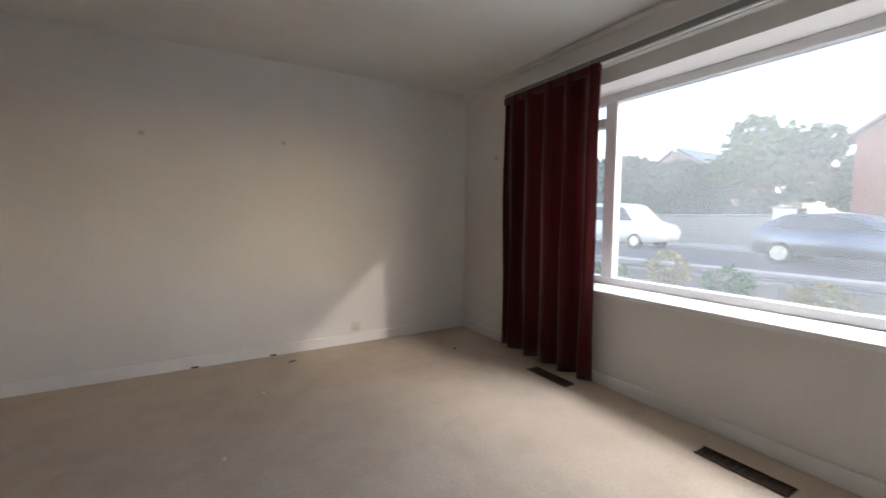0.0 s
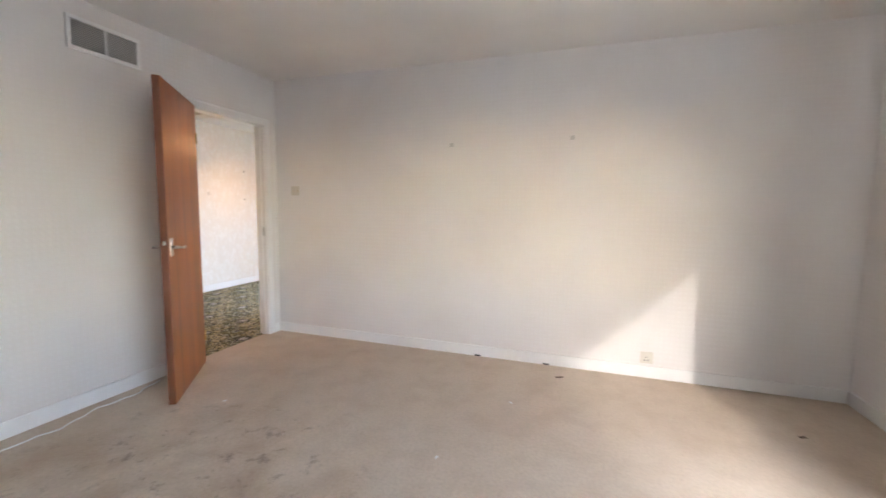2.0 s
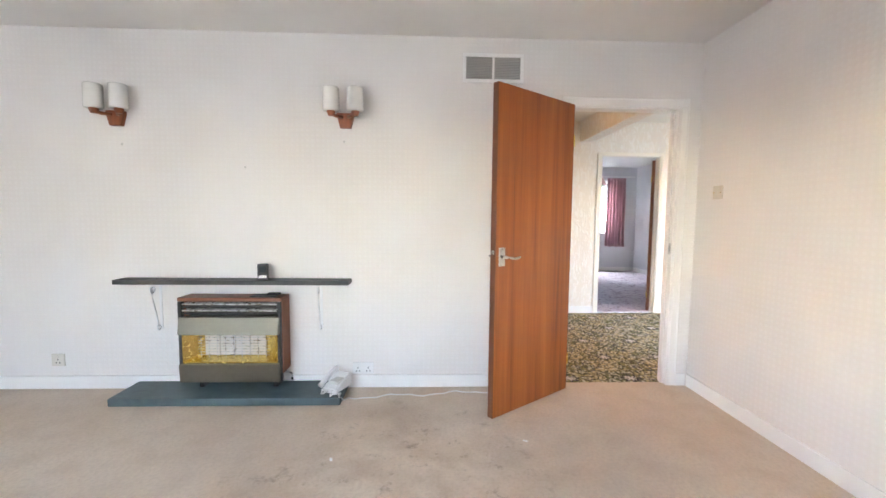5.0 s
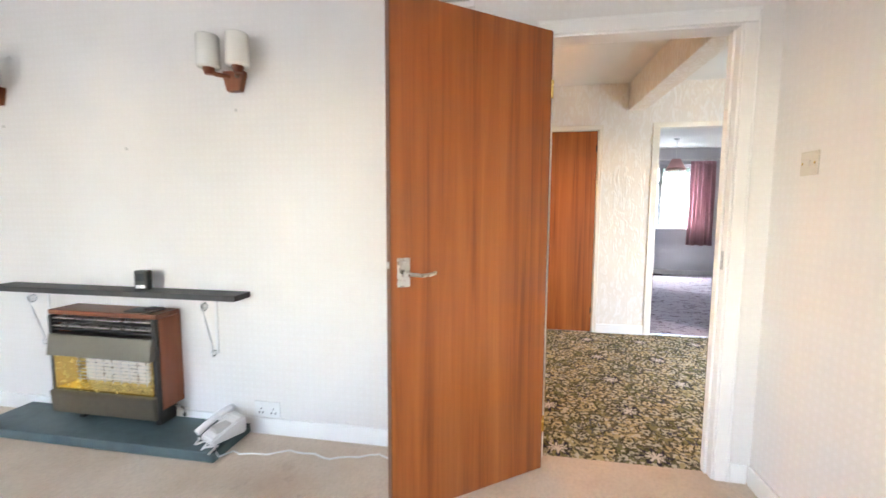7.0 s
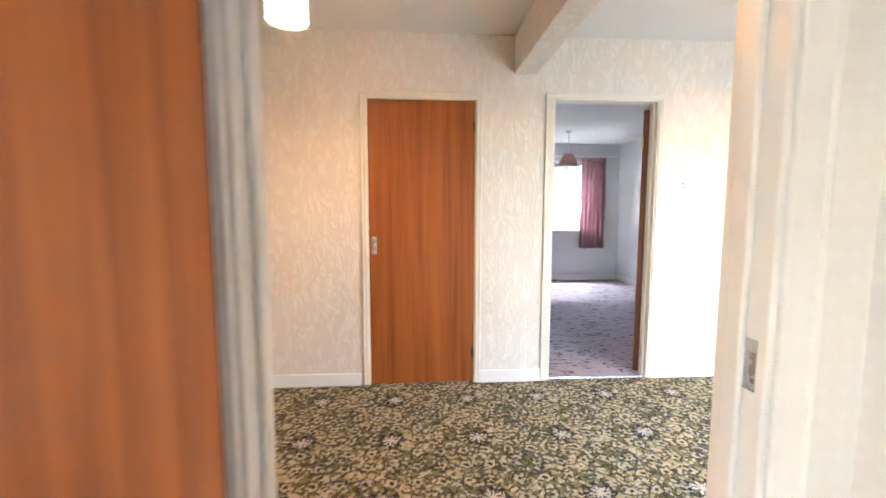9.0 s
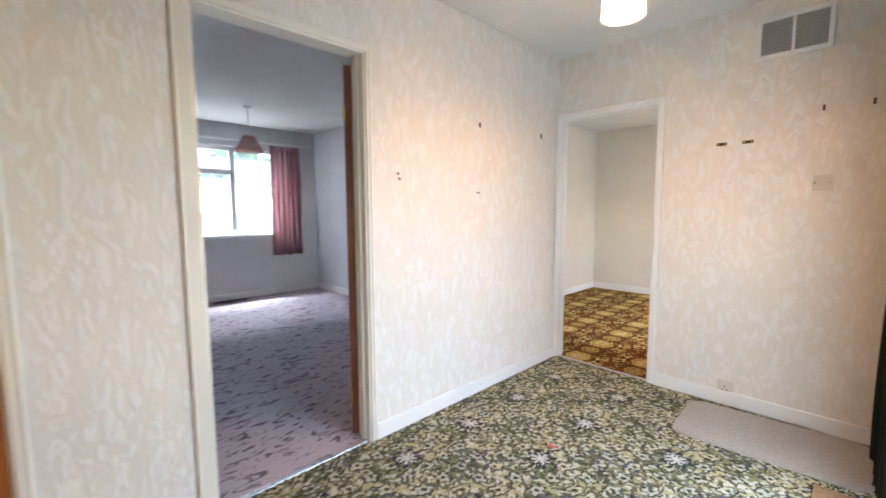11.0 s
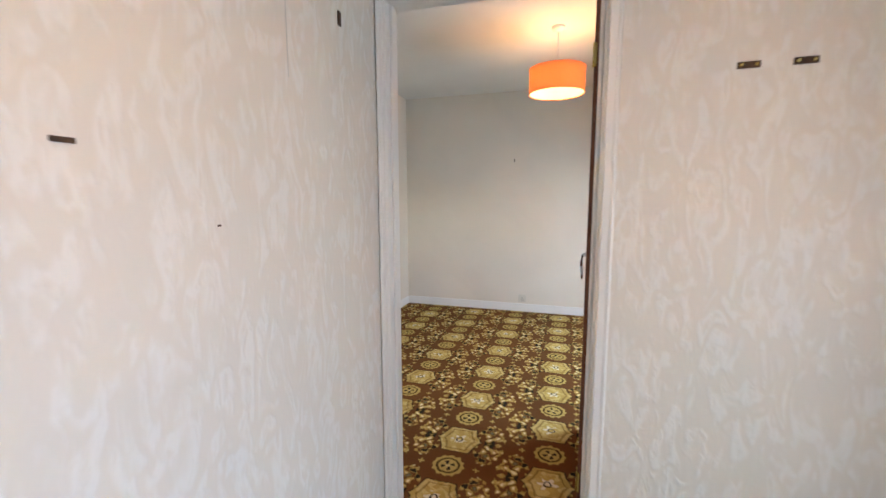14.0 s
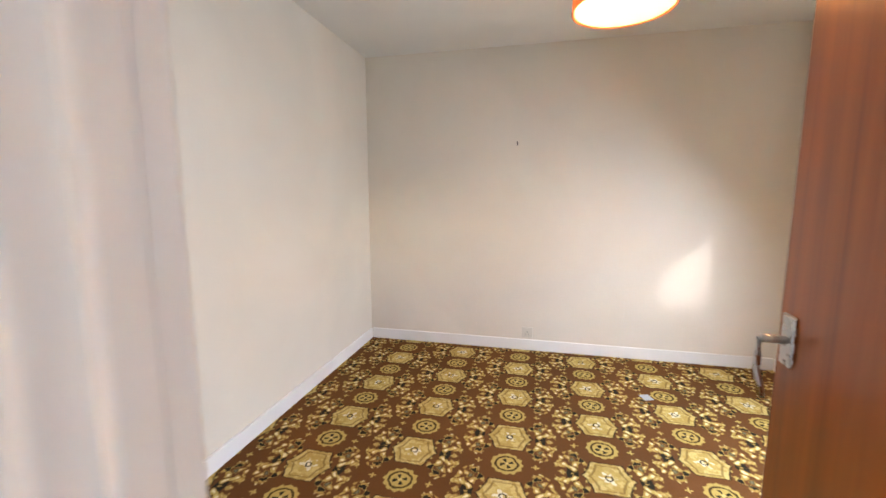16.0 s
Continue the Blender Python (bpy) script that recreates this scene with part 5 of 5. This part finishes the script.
def shrub(x, y, r, h, seed, mat, label):
    rnd = random.Random(seed)
    s = thing("shrub", pose(x, y, -0.17), label, "shrub")
    bm = bmesh.new()
    for k in range(5):
        a = k * 1.25
        add_tube(bm, [(0, 0, 0), (math.cos(a) * r * 0.5, math.sin(a) * r * 0.5, h * 0.7)], 0.012, 5)
    part("stem", bm, M_BARK, s)
    bm = bmesh.new()
    leaf_cloud(bm, (0, 0, h * 0.6), (r, r, h * 0.5), 420 if r < 1 else 1500, 0.05 if r < 1 else 0.14, rnd)
    part("foliage", bm, mat, s)


M_AUT = stone("autumn_leaf", (0.30, 0.22, 0.07), (0.16, 0.17, 0.05), 0.7, 5)
for i in range(7):
    shrub(6.25 + 0.2 * (i % 2), -1.2 + i * 0.95, 0.42, 0.55 + 0.12 * (i % 3), 60 + i, M_AUT if i % 2 else M_LEAF, "low straggling garden shrub along the front wall")


def vehicle(name, m, prof, glass_prof, width, wheels, mat, label):
    """A car body drawn out from its side outline, narrowed at the top, with glass, wheels and lights."""
    c = thing(name, m, label, "car")
    bm = bmesh.new()
    add_prism(bm, prof, -width / 2, width / 2, "y")
    top = max(p[1] for p in prof)
    for v in bm.verts:
        v.co.y *= 1 - 0.18 * max(0.0, (v.co.z - 0.75) / (top - 0.7))
    bmesh.ops.bevel(bm, geom=list(bm.edges), offset=0.05, segments=3, affect="EDGES")
    part("body", bm, mat, c, smooth=True)
    for s in (-1, 1):
        bm = bmesh.new()
        add_prism(bm, glass_prof, s * width * 0.36, s * (width / 2 + 0.006), "y")
        for v in bm.verts:
            v.co.y *= 1 - 0.18 * max(0.0, (v.co.z - 0.75) / (top - 0.7))
        part("side_window", bm, M_CARGLASS, c)
        for wx in wheels:
            bm = bmesh.new()
            add_cyl(bm, 0.32, 0.32, 0.2, Matrix.Translation((wx, s * (width / 2 - 0.09), 0.32)) @ pose(0, 0, 0, 90), 28)
            w = part("wheel", bm, M_TYRE, c)
            bm = bmesh.new()
            add_cyl(bm, 0.21, 0.19, 0.03, Matrix.Translation((wx, s * (width / 2 + 0.02), 0.32)) @ pose(0, 0, 0, 90 * s), 20)
            part("rim", bm, M_CHROME, w)
    L = max(p[0] for p in prof)
    for s in (-1, 1):
        part("headlight", box(L - 0.1, L + 0.005, s * width * 0.36 - 0.14, s * width * 0.36 + 0.14, 0.62, 0.76, 0.02), M_UPVC, c)
    return c


HATCH = [(-1.95, 0.28), (1.95, 0.25), (2.0, 0.6), (1.85, 0.82), (1.05, 0.97), (0.35, 1.38), (-0.2, 1.46), (-1.2, 1.42), (-1.75, 1.1), (-1.98, 0.85)]
HGL = [(0.85, 0.98), (0.28, 1.32), (-0.25, 1.39), (-1.1, 1.35), (-1.45, 1.05)]
VAN = [(-2.3, 0.3), (2.2, 0.3), (2.3, 0.7), (2.1, 1.0), (1.45, 1.15), (0.75, 1.85), (0.3, 1.95), (-2.2, 1.95), (-2.32, 0.9)]
VGL = [(1.2, 1.18), (0.7, 1.76), (0.2, 1.8), (-1.9, 1.8), (-1.9, 1.2)]
vehicle("hatchback", pose(15.0, 3.7, -0.158, 0, 0, -92), HATCH, HGL, 1.72, (-1.22, 1.25), M_CARG, "dark blue-grey hatchback parked in the street")
vehicle("people_carrier", pose(16.6, 11.9, -0.158, 0, 0, -90), VAN, VGL, 1.85, (-1.4, 1.35), M_CARW, "white people carrier parked across the street")


def house(x, y, w, d, eaves, ridge, label, wall_mat, roof_mat):
    """A gabled brick house: ridge along x; its near gable faces the street."""
    h = thing("house", pose(x, y, -0.17), label, "house")
    bm = bmesh.new()
    add_prism(bm, [(-w / 2, 0), (w / 2, 0), (w / 2, eaves), (0, ridge), (-w / 2, eaves)], 0, d, "x")
    part("wall", bm, wall_mat, h)
    for s in (-1, 1):
        bm = bmesh.new()
        add_prism(bm, [(s * (w / 2 + 0.3), eaves - 0.22), (s * (w / 2 + 0.3), eaves - 0.08), (0, ridge + 0.2), (0, ridge + 0.04)], -0.3, d + 0.3, "x")
        part("roof_slope", bm, roof_mat, h)
        part("bargeboard", box(-0.32, -0.3, s * 0.02, s * 0.12, ridge - 0.2, ridge + 0.1), M_WHITE, h)
    for wy, wz in ((-1.6, 1.0), (1.6, 1.0), (-1.6, 3.5), (1.6, 3.5)):
        win = part("window", box(-0.03, 0.03, wy - 0.6, wy + 0.6, wz, wz + 1.15, 0.01), M_UPVC, h)
        part("pane", box(-0.036, -0.03, wy - 0.52, wy - 0.03, wz + 0.08, wz + 1.07), M_CARGLASS, win)
        part("pane", box(-0.036, -0.03, wy + 0.03, wy + 0.52, wz + 0.08, wz + 1.07), M_CARGLASS, win)
    return h


house(22.5, 2.0, 7.5, 9, 4.6, 7.2, "red brick gabled house across the street", M_BRICK, M_TILE)
house(38, 22, 9, 9, 4.8, 7.6, "pale brick house far behind the trees", M_RUBBLE, M_SLATE)
post = thing("gate_pier", pose(20.6, 7.2, -0.17), "white painted gate pier at the end of the stone wall", "gate pier")
part("shaft", box(-0.3, 0.3, -0.3, 0.3, 0, 1.7, 0.02), M_WHITE, post)
part("cap", box(-0.36, 0.36, -0.36, 0.36, 1.7, 1.8, 0.03), M_CONC, post)
for i in range(6):
    shrub(22.0 + 0.5 * (i % 2), 8.3 + i * 2.0, 1.7, 2.6 + 0.5 * (i % 3), 120 + i, M_LEAF2, "tall loose hedge bush behind the stone wall")
# garden behind the mauve bedroom
for i in range(5):
    tree(-30 - (i % 2) * 3, 3.0 + i * 4.5, 4.6 + 0.8 * (i % 3), 2.8, M_LEAF, "garden tree behind the back lawn", 80 + i, 1100)
